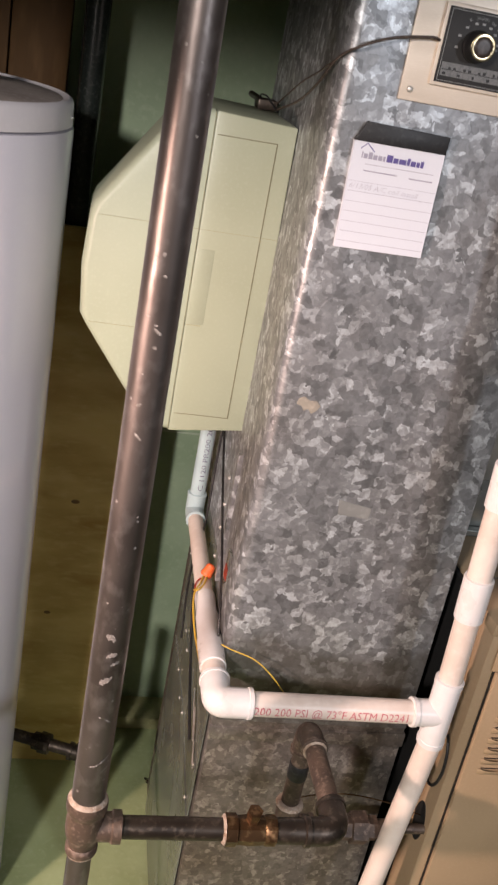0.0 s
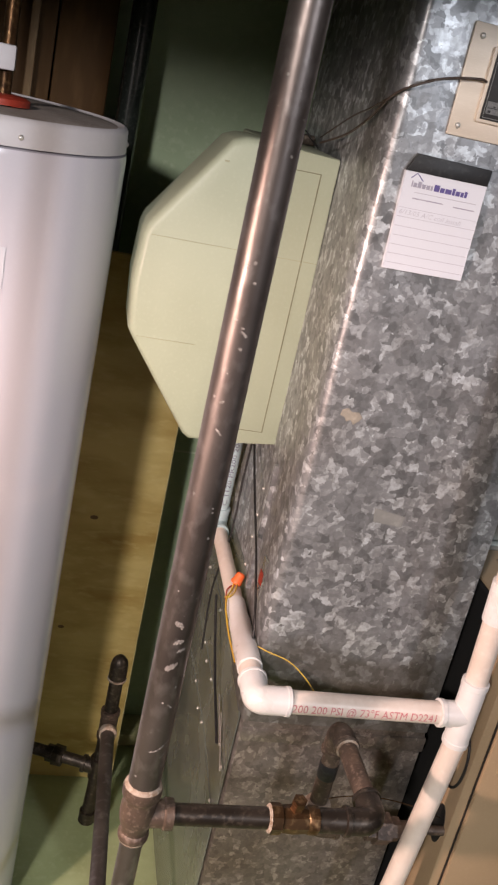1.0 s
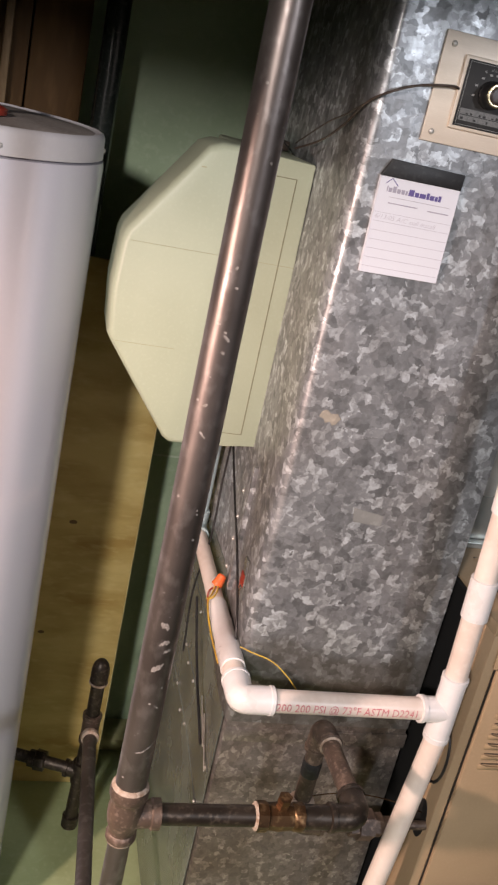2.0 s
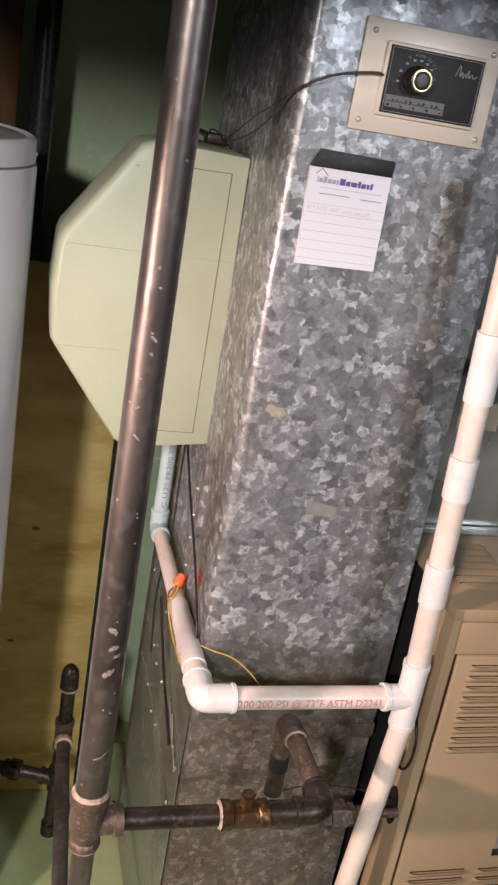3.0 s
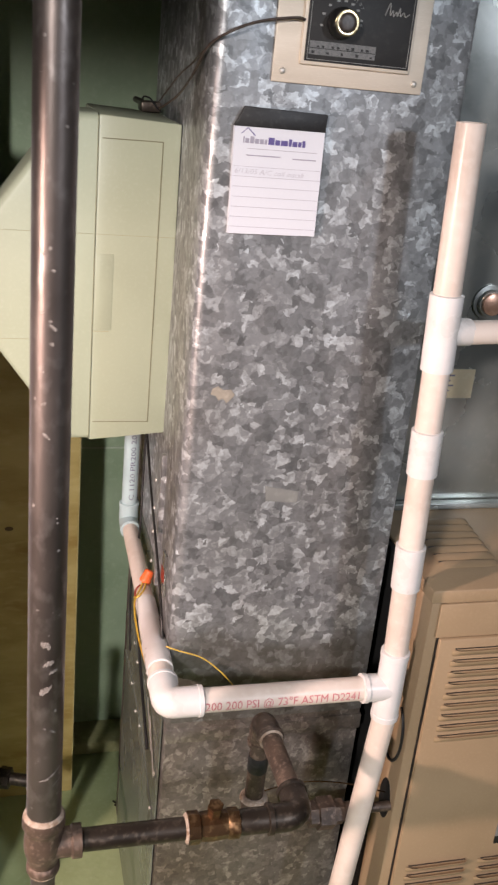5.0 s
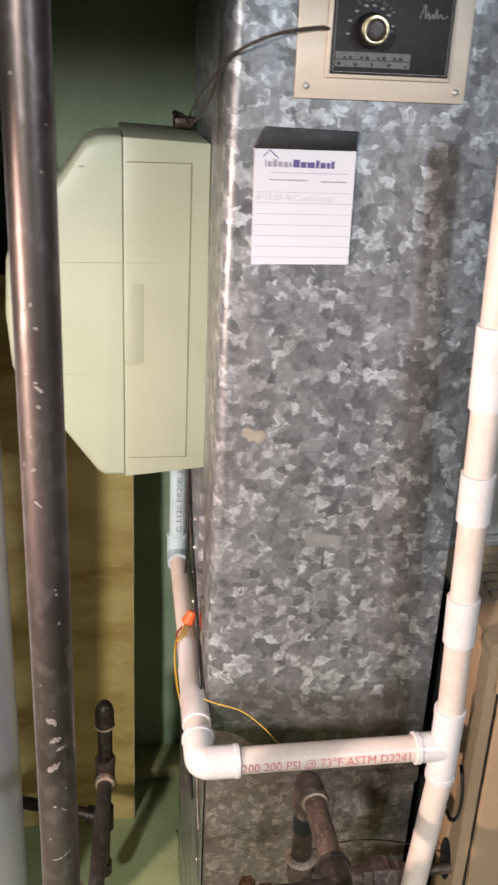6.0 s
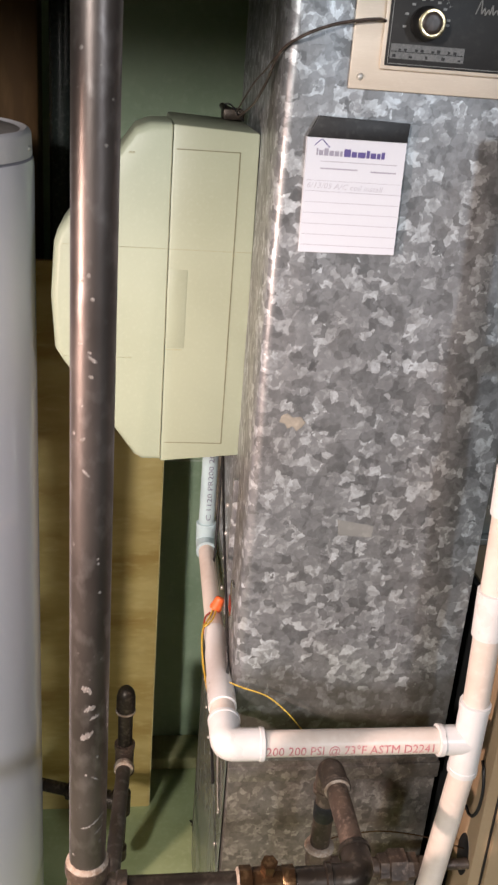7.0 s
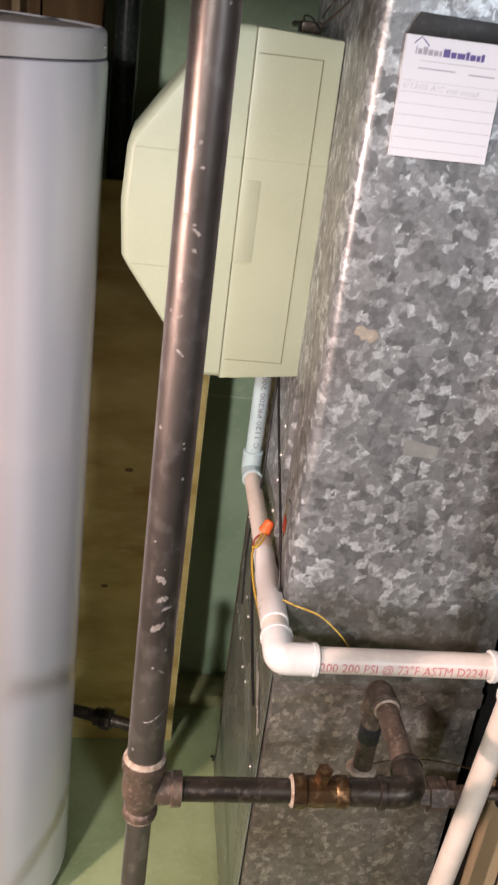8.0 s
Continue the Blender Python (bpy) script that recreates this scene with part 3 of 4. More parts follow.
bm.faces.new(rings[0]), bm.faces.new(rings[-1][::-1])
cover = part("cover", bm, CREAM, hum)
for z, x, e in ((1.356, 0.018, 0.264), (1.206, 0.021, 0.110)):
    part("seam", box(x, e, HY0 - 0.0003, HY0 + 0.002, z, z + 0.0006), GROOVE, cover)
part("part_line", box(0.1537, 0.1543, HY0 - 0.0003, HY0 + 0.003, 1.056, 1.510), GROOVE, hum)
grooves = bmesh.new()
for a, b, c, d in ((0.160, 0.2405, 1.4815, 1.4827), (0.2395, 0.2410, 1.083, 1.4827), (0.160, 0.2405, 1.0825, 1.0834)):
    box(a, b, HY0 - 0.0006, HY0 + 0.002, c, d, bm=grooves)
part("panel_groove", grooves, DEEP_GROOVE, hum)
latch = part("latch_tab", box(0.1552, 0.1815, HY0 - 0.0006, HY0 + 0.002, 1.222, 1.330, 0.0015), CREAM, hum)
part("latch_slit", box(0.1552, 0.178, HY0 - 0.0008, HY0 + 0.001, 1.2195, 1.2207), GROOVE, latch)
for z in (1.352, 1.205):
    part("rivet", lathe((0.2405, HY0 + 0.001, z), (0, -1, 0), [(0, 0.0022), (0.002, 0.0016)], 10), GROOVE, hum)
part("notch", box(0.101, 0.108, HY0 - 0.0004, HY0 + 0.002, 1.474, 1.476), GROOVE, cover)

# ---- water valve on top of the humidifier ----
sol = thing("solenoid_valve", (0.245, 1.47, 1.508), "small dark water valve with a wire on top of the humidifier", "valve")
part("body", box(0.232, 0.262, 1.452, 1.490, 1.5085, 1.524, 0.003), IRON_DARK, sol)
part("inlet", lathe((0.247, 1.489, 1.517), (0, 1, 0), [(0, 0.005), (0.14, 0.005)], 12), IRON_DARK, sol, "thin dark water tube")
part("lead", tube(curve_points([(0.236, 1.460, 1.522), (0.234, 1.450, 1.530), (0.242, 1.440, 1.529), (0.250, 1.428, 1.519), (0.256, 1.410, 1.5125)]), 0.0012, 8), BLACK, sol)

# ---- white drain piping ----
pvc = thing("pvc_drain_pipe", (0.52, 0.93, 0.0), "white plastic condensate drain pipe with tees and elbows", "drain pipe")
PZ, PY, RP, RS = 0.818, 0.965, 0.0164, 0.0133
BX, BY, BZ = 0.2475, 1.475, 0.820
VX = 0.5435
EX = 0.2345
back, front = Vector((BX, BY, BZ)), Vector((EX, PY, PZ))
run = (front - back).normalized()
far_pipe = part("riser", lathe((BX, BY, BZ + 0.02), (0, 0, 1), [(0, RS), (1.058 - BZ - 0.02, RS)]), PVC_PALE, pvc, "pale drain pipe from the humidifier")


def elbow(a, corner, b, r, rim, name="elbow"):
    """A moulded elbow with a thicker socket rim at both mouths; a and b are ways out of the corner."""
    a, b, c = Vector(a).normalized(), Vector(b).normalized(), Vector(corner)
    reach = r * 2.3
    bm = tube([c + a * reach, c, c + b * reach], r, 24, r * 1.25, 8)
    for d in (a, b):
        lathe(c + d * (reach - 0.004), d, [(0, r), (0.001, rim), (0.0065, rim), (0.0075, r * 0.97)], 24, bm)
    return bm


def socket_elbow(a, corner, b, r, reach):
    """A moulded plastic elbow: two straight sockets that meet in a tight bend, with a blunt step at each mouth."""
    a, b, c = Vector(a).normalized(), Vector(b).normalized(), Vector(corner)
    bm = tube([c + a * reach, c, c + b * reach], r, 28, r * 0.55, 6)
    for d in (a, b):
        lathe(c + d * (reach - 0.006), d, [(0, r * 0.98), (0.0005, r * 1.045), (0.0055, r * 1.045), (0.0068, r * 0.97)], 28, bm)
    return bm


part("elbow", socket_elbow((0, 0, 1), back, run, 0.0166, 0.036), PVC_PALE, pvc)
mid = [back + run * s for s in (0.03, 0.30, 0.372, 0.44, 0.54)]
part("run", lathe(mid[0], run, [(0, RS), (0.26, RS)]), PVC, pvc)
part("coupling", lathe(back + run * 0.270, run, [(0, RS), (0.001, 0.0158), (0.052, 0.0158), (0.053, 0.0150)]), PVC_FIT, pvc)
part("coupling", lathe(back + run * 0.322, run, [(0, 0.0158), (0.001, 0.0172), (0.058, 0.0172), (0.059, 0.016)]), PVC_FIT, pvc)
part("coupling", lathe(back + run * 0.380, run, [(0, 0.016), (0.001, 0.0186), (0.060, 0.0186), (0.061, 0.016)]), PVC_FIT, pvc)
part("run", lathe(back + run * 0.44, run, [(0, RP), (0.05, RP)]), PVC, pvc)
part("elbow", socket_elbow(-run, front, (1, 0, 0), 0.0200, 0.046), PVC_FIT, pvc)
cross = part("cross_pipe", lathe((EX + 0.03, PY, PZ), (1, 0, 0), [(0, RP), (VX - EX - 0.05, RP)]), PVC, pvc)


def wrapped(text, size, length, place, r, spin):
    """Letters rolled on a pipe: place(s, a, r) gives the point s along it at the turn a."""
    bm = letters(text, size)
    wide = max(v.co.x for v in bm.verts)
    for k in range(-3, 12):
        bmesh.ops.bisect_plane(bm, geom=bm.verts[:] + bm.edges[:] + bm.faces[:], plane_co=(0, size * k / 12, 0), plane_no=(0, 1, 0))
    for v in bm.verts:
        v.co = place(v.co.x * length / wide, spin + v.co.y / r, r + 0.0004)
    return bm


on_cross = lambda s, a, r: Vector((EX + 0.047 + s, PY - r * math.cos(a), PZ + r * math.sin(a)))
part("print", wrapped("200 200 PSI @ 73\u00b0F ASTM D2241", 0.0172, 0.212, on_cross, RP, -0.30), RED_INK, cross, "red printed pipe marking")
on_riser = lambda s, a, r: Vector((BX + r * math.sin(-a), BY - r * math.cos(a), BZ + 0.045 + s))
part("print", wrapped("C 1120 PR200 200", 0.0120, 0.132, on_riser, RS, -0.4), BLUE_INK, far_pipe, "grey printed pipe marking")

bm = lathe((VX, PY, 0.767), (0, 0, 1), [(0, RP), (0.0005, 0.0193), (0.008, 0.0196), (0.009, 0.0188), (0.100, 0.0188), (0.101, 0.0198), (0.109, 0.0198), (0.110, RP)])
lathe((VX, PY, PZ), (-1, 0, 0), [(0, 0.0188), (0.034, 0.0188), (0.035, 0.0204), (0.041, 0.0204), (0.042, RP)], bm=bm)
part("tee", bm, PVC_FIT, pvc)
part("standpipe", lathe((VX + 0.0005, PY, 0.872), (-0.034, 0, 1), [(0, RP), (0.683, RP), (0.683, RP - 0.003), (0.62, RP - 0.003)]), PVC, pvc, "open-topped upright drain pipe")
part("drop_pipe", lathe((VX + 0.001, PY, 0.775), (-0.074, 0, -1), [(0, RP), (0.77, RP)]), PVC, pvc)
for z0, z1 in ((1.138, 1.198), (0.975, 1.038)):
    part("coupling", lathe((VX + 0.0005 - 0.034 * (z0 - 0.875), PY, z0), (-0.034, 0, 1), [(0, RP), (0.0006, 0.0192), (z1 - z0 - 0.001, 0.0196), (z1 - z0, RP)]), PVC_FIT, pvc)
bm = lathe((VX - 0.0131, PY, 1.274), (-0.034, 0, 1), [(0, RP), (0.0006, 0.0196), (0.092, 0.0200), (0.093, RP)])
lathe((VX - 0.0147, PY, 1.3205), (1, 0.15, 0), [(0, 0.0165), (0.036, 0.0165), (0.037, RP)], bm=bm)
part("tee", bm, PVC_FIT, pvc)
part("branch", lathe((VX + 0.02, PY + 0.003, 1.3205), (1, 0.15, 0), [(0, 0.0145), (0.34, 0.0145)]), PVC, pvc)

# ---- wires on the drain pipe ----
nut = thing("wire_nut", (0.245, 1.27, 0.86), "orange plastic wire connector with yellow wires on the drain pipe", "wire connector")
P = back + run * 0.245
part("cap", lathe(P + Vector((0.002, 0.012, 0.014)), (0.42, 0.25, 0.87), [(0, 0.0088), (0.003, 0.0098), (0.006, 0.0088), (0.018, 0.0074), (0.020, 0.005)], 10), ORANGE, nut)
part("wire", tube(curve_points([P + Vector((0.0, 0.012, 0.016)), P + Vector((-0.008, -0.01, 0.014)), P + Vector((-0.020, -0.04, 0.010)), P + Vector((-0.023, -0.10, -0.002)), P + Vector((-0.018, -0.16, -0.018))]), 0.0014, 8), YELLOW, nut)
part("wire", tube(curve_points([P + Vector((0.004, 0.008, 0.017)), P + Vector((-0.004, -0.018, 0.017)), P + Vector((-0.014, -0.03, 0.014)), P + Vector((-0.017, -0.015, 0.004))]), 0.0014, 8), YELLOW, nut)
part("wire", tube(curve_points([P + Vector((-0.006, 0.004, 0.014)), P + Vector((-0.014, -0.006, 0.010)), P + Vector((-0.017, -0.03, 0.0))]), 0.0013, 8), RED, nut, "red wire")
lead = thing("thermostat_wire", (0.3, 1.05, 0.84), "thin yellow wire hanging in front of the duct joint", "wire")
part("upper_loop", tube(curve_points([(0.246, 1.056, 0.842), (0.262, 1.050, 0.838), (0.295, 1.044, 0.828), (0.322, 1.036, 0.808), (0.345, 1.025, 0.785), (0.372, 1.005, 0.772)]), 0.0009, 8), YELLOW, lead)
part("lower_loop", tube(curve_points([(0.390, 1.03, 0.588), (0.43, 1.032, 0.597), (0.48, 1.030, 0.602), (0.54, 1.02, 0.598), (0.594, 1.008, 0.586)]), 0.0010, 8), BRASS, lead)
bcable = thing("black_cable", (0.25, 1.3, 0.9), "thin black cable along the duct side", "cable")
part("sheath", tube(curve_points([(0.258, 1.42, 1.055), (0.255, 1.36, 1.02), (0.250, 1.27, 0.975), (0.247, 1.19, 0.935), (0.247, 1.13, 0.885), (0.246, 1.09, 0.845), (0.250, 1.08, 0.79)]), 0.0019, 8), BLACK, bcable)

loop = thing("loose_cable", (0.25, 1.2, 0.58), "black cable end lying against the duct side", "cable")
part("sheath", tube(curve_points([(0.256, 1.40, 0.715), (0.254, 1.33, 0.668), (0.251, 1.26, 0.636), (0.247, 1.19, 0.618), (0.246, 1.14, 0.596)]), 0.0024, 8), BLACK, loop)

for x, y in ((0.259, 1.40),):
    c = thing("low_voltage_cable", (x, y, 0.6), "black low voltage cable hanging down the duct side", "cable")
    part("sheath", tube(curve_points([(x, y, 1.056), (x - 0.001, y + 0.004, 0.95), (x - 0.004, y - 0.010, 0.84), (x - 0.010, y + 0.012, 0.72), (x - 0.008, y - 0.004, 0.60)]), 0.0019, 8), BLACK, c)

# ---- gas piping ----
gas = thing("gas_pipe", (0.071, 0.81, 0), "dark iron gas pipe with fittings and white dope marks", "gas pipe")
GX, GY, GZ, RG = 0.0725, 0.81, 0.759, 0.0190
riser = part("riser", lathe((GX, GY, 0.795), (0, 0, 1), [(0, RG), (TOP - 0.795, RG)], 32), IRON, gas)
bm = lathe((GX, GY, 0.722), (0, 0, 1), [(0, 0.0145), (0.001, 0.0180), (0.003, 0.0188), (0.009, 0.0188), (0.012, 0.0165), (0.018, 0.0172), (0.027, 0.0204), (0.037, 0.0219), (0.049, 0.0216), (0.058, 0.0206), (0.063, 0.0210), (0.066, 0.0229), (0.068, 0.0236), (0.077, 0.0236), (0.080, 0.0228), (0.081, RG)], 32)
lathe((GX, GY, GZ), (1, 0, 0), [(0, 0.0170), (0.030, 0.0170), (0.032, 0.0192), (0.042, 0.0192), (0.043, 0.0138)], 32, bm)
part("tee", bm, RUST, gas, "rusty cast tee")
part("dope_ring", lathe((GX, GY, 0.8025), (0, 0, 1), [(0, 0.0226), (0.001, 0.0219), (0.003, 0.0200), (0.005, RG)], 32), DOPE, gas, "dried pipe dope")
part("dope_ring", lathe((GX, GY, 0.719), (0, 0, 1), [(0, 0.0142), (0.001, 0.0170), (0.003, 0.0178)], 24), DOPE, gas)
for z, a0, a1, w in ((1.368, -1.75, -1.35, 0.0025), (1.262, -2.0, -1.6, 0.002), (1.030, -1.95, -1.40, 0.006), (1.008, -1.8, -1.2, 0.0045), (0.998, -1.5, -1.0, 0.003), (0.986, -2.0, -1.3, 0.0065), (0.93, -1.4, -1.0, 0.0015), (0.873, -1.95, -0.5, 0.0018), (0.862, -1.2, -0.7, 0.0015), (1.30, -2.1, -1.8, 0.002)):
    b = bmesh.new()
    n, up, dn = 15, [], []
    for k in range(n):
        a = a0 + (a1 - a0) * k / (n - 1)
        e = math.sin(math.pi * k / (n - 1)) ** 0.5
        c = z + 0.008 * math.sin(1.9 * a + 60 * z) + random.uniform(-1, 1) * w * 0.12
        h, d = 0.95 * w * e * random.uniform(0.45, 1.0), 0.95 * w * e * random.uniform(0.45, 1.0)
        for row, q in ((up, c + h), (dn, c - d)):
            row.append(b.verts.new((GX + (RG + 0.0003) * math.cos(a), GY + (RG + 0.0003) * math.sin(a), q)))
    for k in range(n - 1):
        b.faces.new((up[k], up[k + 1], dn[k + 1], dn[k]))
    part("dope_smear", b, TRACE, riser)
for k in range(30):
    z, a, w = random.uniform(0.82, 1.62), random.uniform(-2.5, -0.7), random.uniform(0.0007, 0.0022)
    b, rim = bmesh.new(), []
    for q in range(7):
        r = w * random.uniform(0.55, 1.1)
        t = a + r * random.uniform(0.9, 1.6) * math.cos(q * 0.898) / RG
        rim.append(b.verts.new((GX + (RG + 0.0003) * math.cos(t), GY + (RG + 0.0003) * math.sin(t), z + r * math.sin(q * 0.898))))
    b.faces.new(rim)
    part("dope_fleck", b, TRACE, riser)
part("lower_pipe", lathe((GX, GY, 0.36), (0, 0, 1), [(0, 0.0138), (0.365, 0.0138)]), IRON, gas)
part("elbow", elbow((0, 0, 1), (GX, GY, 0.345), (0.03, 0.69, 0), 0.018, 0.020), RUST, gas)
part("cross_pipe", lathe((GX + 0.035, GY, GZ), (1, 0, 0), [(0, 0.0134), (0.135, 0.0134)]), IRON_DARK, gas)
valve = part("shutoff_valve", lathe((0.236, GY, GZ), (1, 0, 0), [(0, 0.014), (0.001, 0.0190), (0.014, 0.0190), (0.016, 0.0165), (0.030, 0.0178), (0.048, 0.0165), (0.050, 0.0180), (0.062, 0.0180), (0.063, 0.014)], 8), BRASS, gas, "tarnished brass shutoff valve")
part("stem", lathe((0.268, GY, GZ + 0.016), (0, -0.2, 1), [(0, 0.0085), (0.010, 0.0085), (0.011, 0.0095), (0.018, 0.0095), (0.019, 0.005)], 6), BRASS, valve)
part("dope_ring", lathe((0.2335, GY, GZ), (1, 0, 0), [(0, 0.0137), (0.001, 0.0165), (0.0026, 0.0180)], 24), DOPE, gas)
part("nipple", lathe((0.297, GY, GZ), (1, 0, 0), [(0, 0.0138), (0.006, 0.0156), (0.040, 0.0156), (0.05, 0.0138)]), IRON_DARK, gas)
bm = elbow((-1, 0, 0), (0.376, GY, GZ), (0, 1, 0), 0.0172, 0.0192)
part("elbow", bm, IRON_DARK, gas, "black iron elbow")
part("dope_ring", lathe((0.3330, GY, GZ), (1, 0, 0), [(0, 0.0140), (0.001, 0.0172), (0.0025, 0.0182)], 24), DOPE, gas)
part("return_pipe", lathe((0.376, GY + 0.04, GZ), (0, 1, 0), [(0, 0.0138), (0.13, 0.0138)]), RUST, gas)
part("elbow", elbow((0, -1, 0), (0.376, 0.990, GZ), (0, 0, -1), 0.0168, 0.0184), RUST, gas)
part("dope_ring", lathe((0.376, 0.9445, GZ), (0, 1, 0), [(0, 0.0138), (0.0006, 0.0150), (0.002, 0.0165)], 24), DOPE, gas)
part("drop_pipe", lathe((0.376, 0.990, 0.578), (0, 0, 1), [(0, 0.0132), (0.15, 0.0132)]), RUST, gas)
part("tape_wrap", lathe((0.376, 0.990, 0.672), (0, 0, 1), [(0, 0.0138), (0.001, 0.0143), (0.025, 0.0143), (0.026, 0.0138)]), BLACK, gas, "black tape wrap")
bm = elbow((0, 0, 1), (0.376, 0.990, 0.578), (1, 0, 0), 0.0172, 0.0188)
part("elbow", bm, RUST, gas)
part("dope_ring", lathe((0.376, 0.990, 0.6215), (0, 0, 1), [(0, 0.0205), (0.004, 0.0185), (0.006, 0.0135)], 24), DOPE, gas)
part("nipple", lathe((0.41, 0.990, 0.578), (1, 0, 0), [(0, 0.0132), (0.135, 0.0132), (0.136, 0.0075), (0.182, 0.0075)]), RUST, gas)
bm = lathe((0.462, 0.990, 0.578), (1, 0, 0), [(0, 0.0138), (0.001, 0.0195), (0.014, 0.0195), (0.0145, 0.0245), (0.038, 0.0245), (0.0385, 0.019), (0.054, 0.0185), (0.055, 0.0138)], 6)
part("union", bm, RUST, gas, "six-sided rusty pipe union")

leg = thing("heater_gas_pipe", (0.105, 1.5, 0), "black iron drip leg feeding the water heater", "gas pipe")
HX, HYg = 0.121, 1.50
part("feed_pipe", tube([(GX + 0.0017, GY + 0.04, 0.345), (HX - 0.002, HYg - 0.03, 0.330)], 0.0135, 20), IRON, leg)
part("tee", lathe((HX, HYg, 0.298), (0, 0, 1), [(0, 0.014), (0.001, 0.0195), (0.010, 0.0195), (0.012, 0.0178), (0.056, 0.0178), (0.058, 0.0195), (0.068, 0.0195), (0.069, 0.014)]), RUST, leg, "rusty tee")
part("dope_ring", lathe((HX - 0.0015, HYg - 0.034, 0.330), (0, 1, 0), [(0, 0.0138), (0.002, 0.018), (0.01, 0.019), (0.02, 0.014)], 24), DOPE, leg)
part("upper_pipe", lathe((HX, HYg, 0.36), (0, 0, 1), [(0, 0.0138), (0.11, 0.0138)]), IRON_DARK, leg)
part("cap", lathe((HX, HYg, 0.445), (0, 0, 1), [(0, 0.0138), (0.001, 0.0178), (0.030, 0.0178), (0.042, 0.0150), (0.050, 0.0090), (0.052, 0.004)]), IRON_DARK, leg, "rounded iron cap")
part("dope_ring", lathe((HX, HYg, 0.4405), (0, 0, 1), [(0, 0.0142), (0.001, 0.0188), (0.004, 0.0193)], 24), DOPE, leg)
part("lower_pipe", lathe((HX - 0.008, HYg, 0.10), (0.03, 0, 1), [(0, 0.0132), (0.23, 0.0132)]), IRON_DARK, leg)
bm = lathe((HX - 0.004, HYg, 0.195), (0, 0, 1), [(0, 0.0135), (0.001, 0.0185), (0.05, 0.0185), (0.051, 0.0135)])
lathe((HX - 0.004, HYg, 0.22), (-1, 0.35, 0), [(0, 0.0165), (0.026, 0.0165), (0.027, 0.0185), (0.034, 0.0185), (0.035, 0.013)], bm=bm)
part("tee", bm, IRON_DARK, leg)
part("cap", lathe((HX - 0.008, HYg, 0.075), (0, 0, 1), [(0, 0.014), (0.004, 0.0175), (0.03, 0.0175), (0.031, 0.0135)]), IRON_DARK, leg, "iron end cap")
part("burner_pipe", lathe((HX - 0.03, HYg + 0.01, 0.22), (-1, 0.35, 0), [(0, 0.0125), (0.24, 0.0125)]), IRON_DARK, leg)
part("union", lathe((HX - 0.075, HYg + 0.0258, 0.22), (-1, 0.35, 0), [(0, 0.0155), (0.001, 0.021), (0.022, 0.022), (0.023, 0.018), (0.036, 0.018), (0.037, 0.0125)], 8), IRON_DARK, leg)

# ---- water heater ----
WX, WY, WR = -0.2660, 1.400, 0.240
heater = thing("water_heater", (WX, WY, 0), "white enamelled cylindrical gas water heater", "water heater")
part("tank", lathe((WX, WY, 0.018), (0, 0, 1), [(0, WR - 0.006), (0.004, WR), (1.420, WR), (1.4275, WR - 0.0015), (1.4295, WR - 0.01)], 96), ENAMEL, heater)
part("base_ring", lathe((WX, WY, 0.0), (0, 0, 1), [(0, WR - 0.008), (0.018, WR - 0.008)], 64), BLACK, heater)
lid = part("lid", lathe((WX, WY, 1.4482), (0, 0, 1), [(0, WR - 0.012), (0.001, WR - 0.0025), (0.029, WR - 0.0035), (0.034, WR - 0.006), (0.036, WR - 0.010), (0.033, WR - 0.014)], 96), LID, heater, "grey enamelled lid")
# the top is browner and darker than the lid's ring
part("lid_top", lathe((WX, WY, 1.4792), (0, 0, 1), [(0, WR - 0.0135), (0.0025, WR - 0.02), (0.006, WR - 0.10), (0.008, 0.03)], 64), LID_BROWN, heater, "brownish lid top")
for k in range(6):
    a = radians(-6 - 60 * k)
    m = Matrix.Translation((WX + (WR - 0.003) * math.cos(a), WY + (WR - 0.003) * math.sin(a), 1.4615)) @ pose(0, 0, 0, 0, 0, math.degrees(a) + 90)
    piece("screw", SCREW_FRONT, m, heater)
lab = bmesh.new()
vs = [[lab.verts.new((WX + (WR + 0.0008) * math.cos(radians(-67 - 6 * k)), WY + (WR + 0.0008) * math.sin(radians(-67 - 6 * k)), z)) for k in range(8)] for z in (1.27, 1.325)]
for k in range(7):
    lab.faces.new((vs[0][k], vs[0][k + 1], vs[1][k + 1], vs[1][k]))
part("rating_label", lab, PAPER, heater, "white paper rating label")
outlet = thing("hot_water_outlet", (-0.205, 1.325, 1.487), "red collared outlet with a yellow pipe on the water heater", "pipe fitting")
part("collar", lathe((-0.205, 1.325, 1.4870), (0, 0, 1), [(0, 0.036), (0.008, 0.036), (0.011, 0.030), (0.013, 0.016)]), RED, outlet, "red plastic collar")
part("pipe", lathe((-0.205, 1.325, 1.500), (0, 0, 1), [(0, 0.0095), (0.99, 0.0095)], 16), BRASS, outlet)
part("valve_tag", box(-0.219, -0.193, 1.302, 1.314, 1.530, 1.562, 0.003), PAPER, outlet, "white plastic tag")

# ---- furnace ----
FX, FY, FT = 0.592, 0.978, 0.960
furnace = thing("furnace", (0.87, 1.3, 0), "tan enamelled gas furnace cabinet with louvred door", "furnace")
part("cabinet", box(FX, 1.15, FY, 1.78, 0.0, FT - 0.021, 0.004), TAN, furnace)
cap = part("top_cap", box(FX - 0.003, 1.153, FY - 0.003, 1.78, FT - 0.020, FT, 0.003), TAN, furnace)
part("header_strip", box(FX + 0.012, 1.14, FY - 0.0045, FY - 0.0002, 0.8856, FT - 0.021, 0.0015), TAN, furnace)
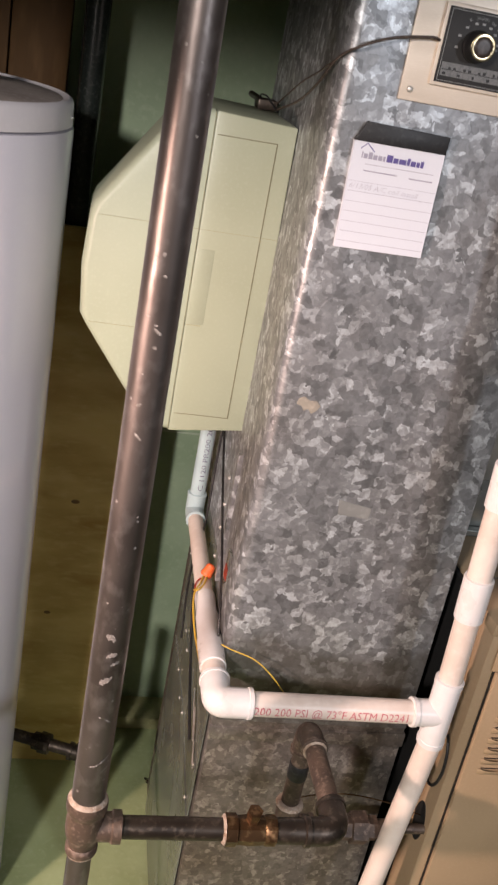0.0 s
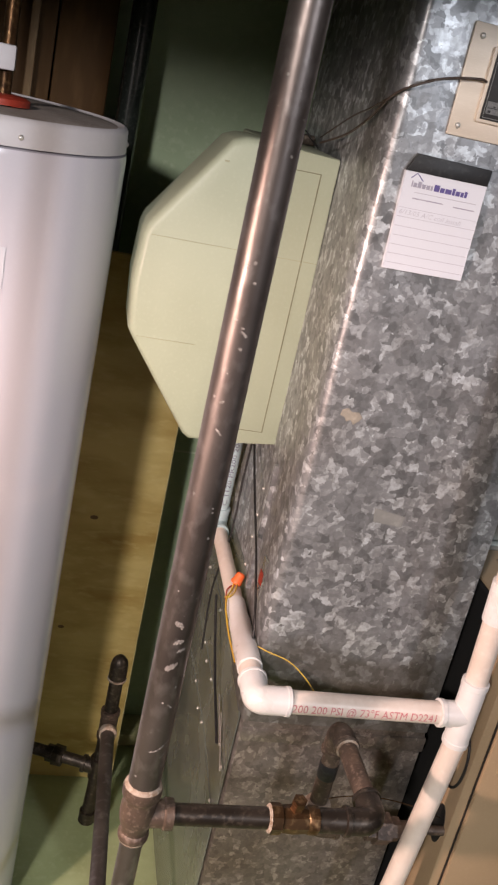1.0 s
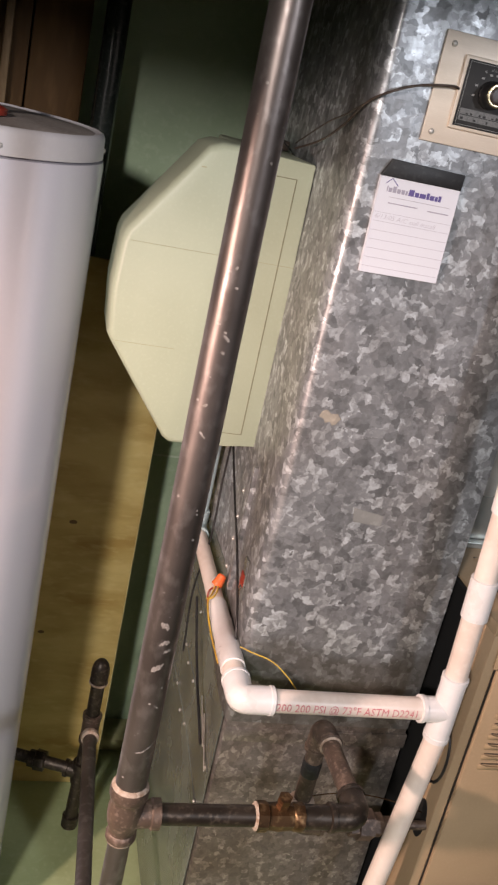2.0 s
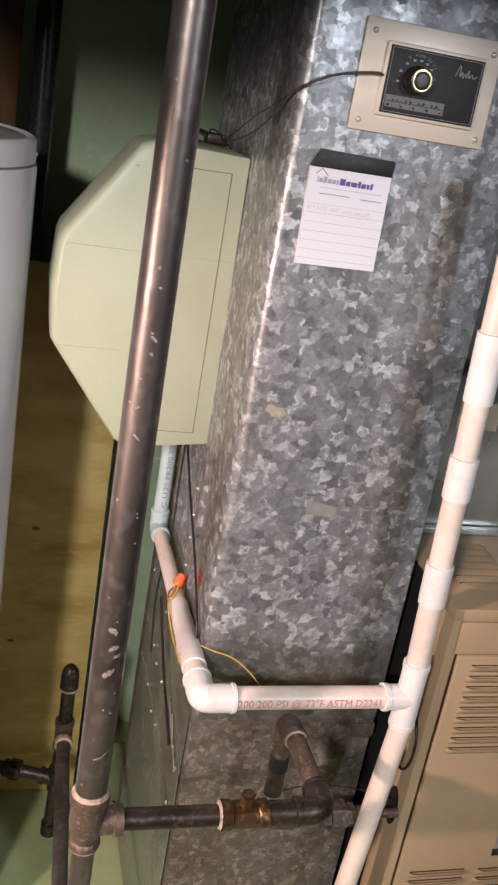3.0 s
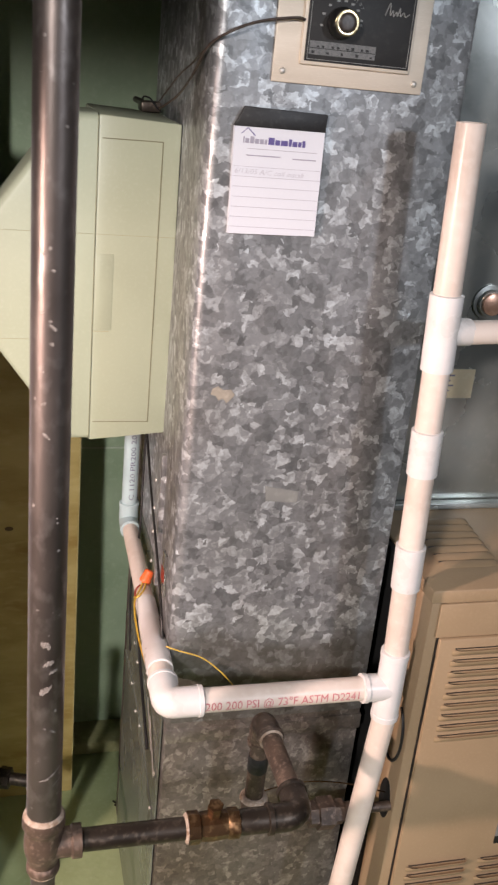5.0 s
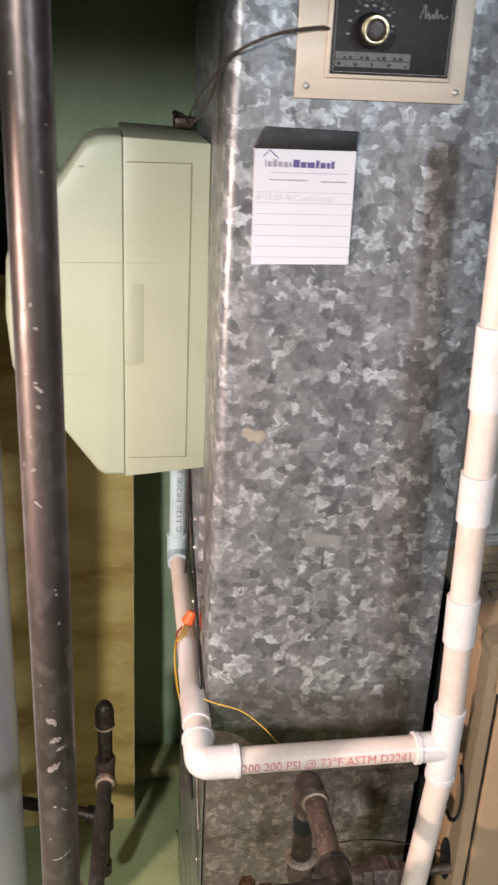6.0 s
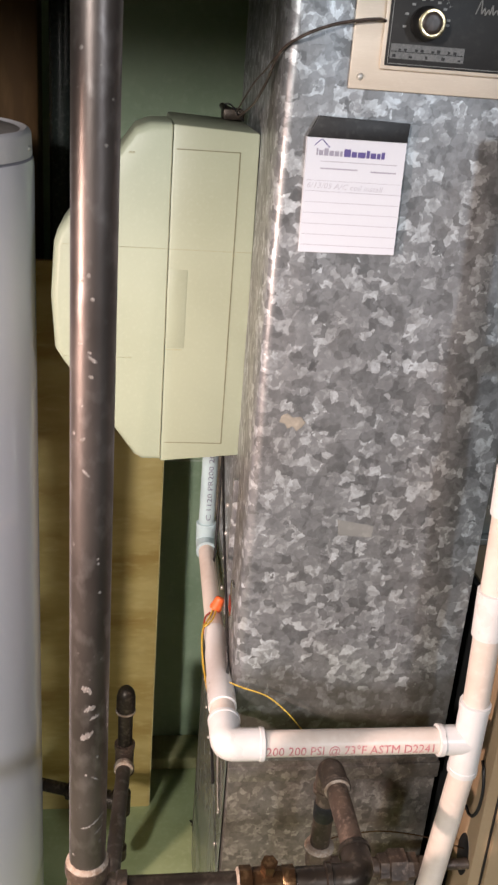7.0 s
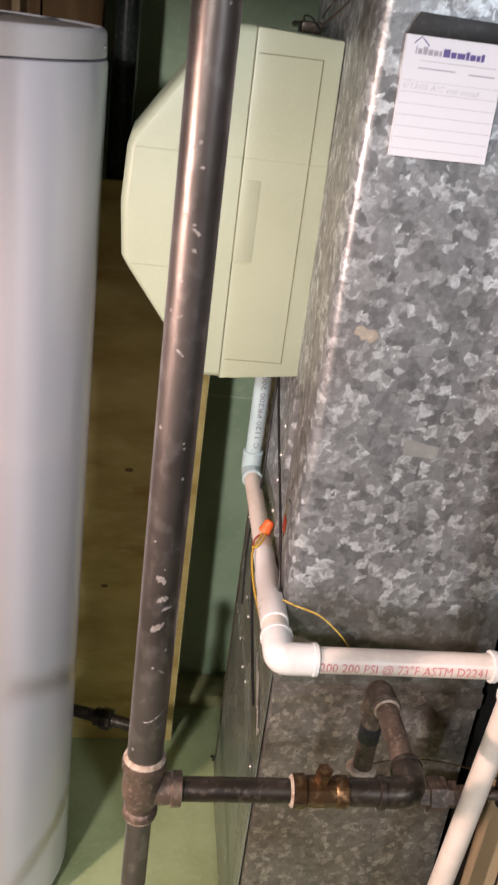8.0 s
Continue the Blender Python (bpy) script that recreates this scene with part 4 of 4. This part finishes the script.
door = part("door", box(FX + 0.018, 1.135, FY - 0.010, FY - 0.0002, 0.09, 0.885, 0.003), TAN, furnace, "tan louvred furnace door")
part("door_gap", box(FX + 0.0158, FX + 0.0178, FY - 0.0030, FY - 0.0001, 0.09, 0.886), BLACK, furnace)
# black strip added to paint the shade between furnace and duct
part("gap_shade", box(FX - 0.012, FX - 0.0005, 1.040, 1.26, 0.0, FT - 0.004, 0.002), VOID, furnace, "black strip standing in for the shaded gap beside the duct")


def louvre(width):
    """A pressed louvre: a half-hood with a dark slit above it."""
    bm = bmesh.new()
    prof = [(0.0, -0.0078), (-0.0012, -0.0070), (-0.0036, -0.0046), (-0.0062, -0.0012), (-0.0082, 0.0022), (-0.0088, 0.0046), (-0.0078, 0.0050), (-0.0052, 0.0012), (0.0, -0.003)]
    rings = []
    for x, k in ((0, 0.05), (0.003, 0.55), (0.008, 0.9), (0.014, 1), (width - 0.014, 1), (width - 0.008, 0.9), (width - 0.003, 0.55), (width, 0.05)):
        rings.append([bm.verts.new((x, y * k, z if k > 0.5 else z * 0.7)) for y, z in prof])
    for a, b in zip(rings, rings[1:]):
        for j in range(1, len(prof)):
            bm.faces.new((a[j - 1], a[j], b[j], b[j - 1]))
    return mesh_of(bm, "louvre", TAN)


def slit(width, low=0.0044, high=0.0051):
    return mesh_of(box(0.004, width - 0.004, -0.0022, 0.0004, low, high), "slit", KNOB)


for x0, w, z0, count, step in ((0.630, 0.31, 0.866, 9, 0.0186), (0.627, 0.104, 0.470, 9, 0.0186), (0.750, 0.104, 0.468, 9, 0.0186), (0.873, 0.104, 0.466, 9, 0.0186)):
    lv, sl = louvre(w), slit(w)
    for k in range(count):
        piece("louvre", lv, pose(x0, FY - 0.0100, z0 - step * k), door)
        piece("slit", sl, pose(x0, FY - 0.0100, z0 - step * k), door)
part("badge", box(0.770, 0.86, FY - 0.0115, FY - 0.0101, 0.500, 0.514), BLACK, door, "black strip label")
part("badge", box(0.770, 0.86, FY - 0.0113, FY - 0.0101, 0.5145, 0.545), TAPE, door, "grey strip label")
top_lv = louvre(0.095)
top_sl = slit(0.095, 0.0046, 0.0108)
for k in range(7):
    m = Matrix.Translation((0.638 - 0.002 * k, 1.170 - 0.0215 * k, FT + 0.0003)) @ pose(0, 0, 0, -90, 0, 0) @ Matrix.Diagonal((1, 0.5, 1, 1))
    piece("louvre", top_lv, m, cap)
    piece("slit", top_sl, m, cap)
bm = lathe((FX + 0.0005, 0, 0), (-1, 0, 0), [(0, 0.036), (0.0012, 0.0352)], 24)
for v in bm.verts:
    v.co.y, v.co.z = 1.009 + v.co.y * 0.52, 0.576 + v.co.z
part("side_hole", bm, BLACK, furnace, "dark knockout hole")
part("grommet", tube(curve_points([(FX - 0.003, 1.015 - 0.030 * math.cos(a), 0.70 + 0.052 * math.sin(a)) for a in np.linspace(-1.9, 1.2, 9)]), 0.0022, 8), BLACK, furnace, "black cable loop")

plenum = thing("supply_plenum", (0.87, 1.5, FT), "dull sheet metal supply plenum on the furnace", "plenum")
part("body", box(FX + 0.004, 1.12, 1.225, 1.76, FT + 0.012, TOP, 0.004), ZINC_DULL, plenum)
part("flange", box(FX, 1.13, 1.212, 1.765, FT + 0.0005, FT + 0.0115, 0.002), ZINC_DULL, plenum)
sticker = part("sticker", box(0.655, 0.728, 1.2235, 1.2248, 1.146, 1.192), STICKER, plenum, "cream paper sticker")
for k in range(4):
    part("print_bar", box(0.66, 0.695 - 0.006 * (k % 2), 1.2229, 1.2234, 1.181 - 0.008 * k, 1.1835 - 0.008 * k), BLUE_INK, sticker)
stub = part("copper_stub", lathe((0.728, 1.2245, 1.297), (0, -1, 0), [(0, 0.026), (0.004, 0.026), (0.005, 0.020), (0.012, 0.0195)]), ZINC_DULL, plenum)
part("copper_end", lathe((0.728, 1.212, 1.297), (0, -1, 0), [(0, 0.0165), (0.004, 0.0165), (0.006, 0.012)]), COPPER, stub, "bright copper tube end")
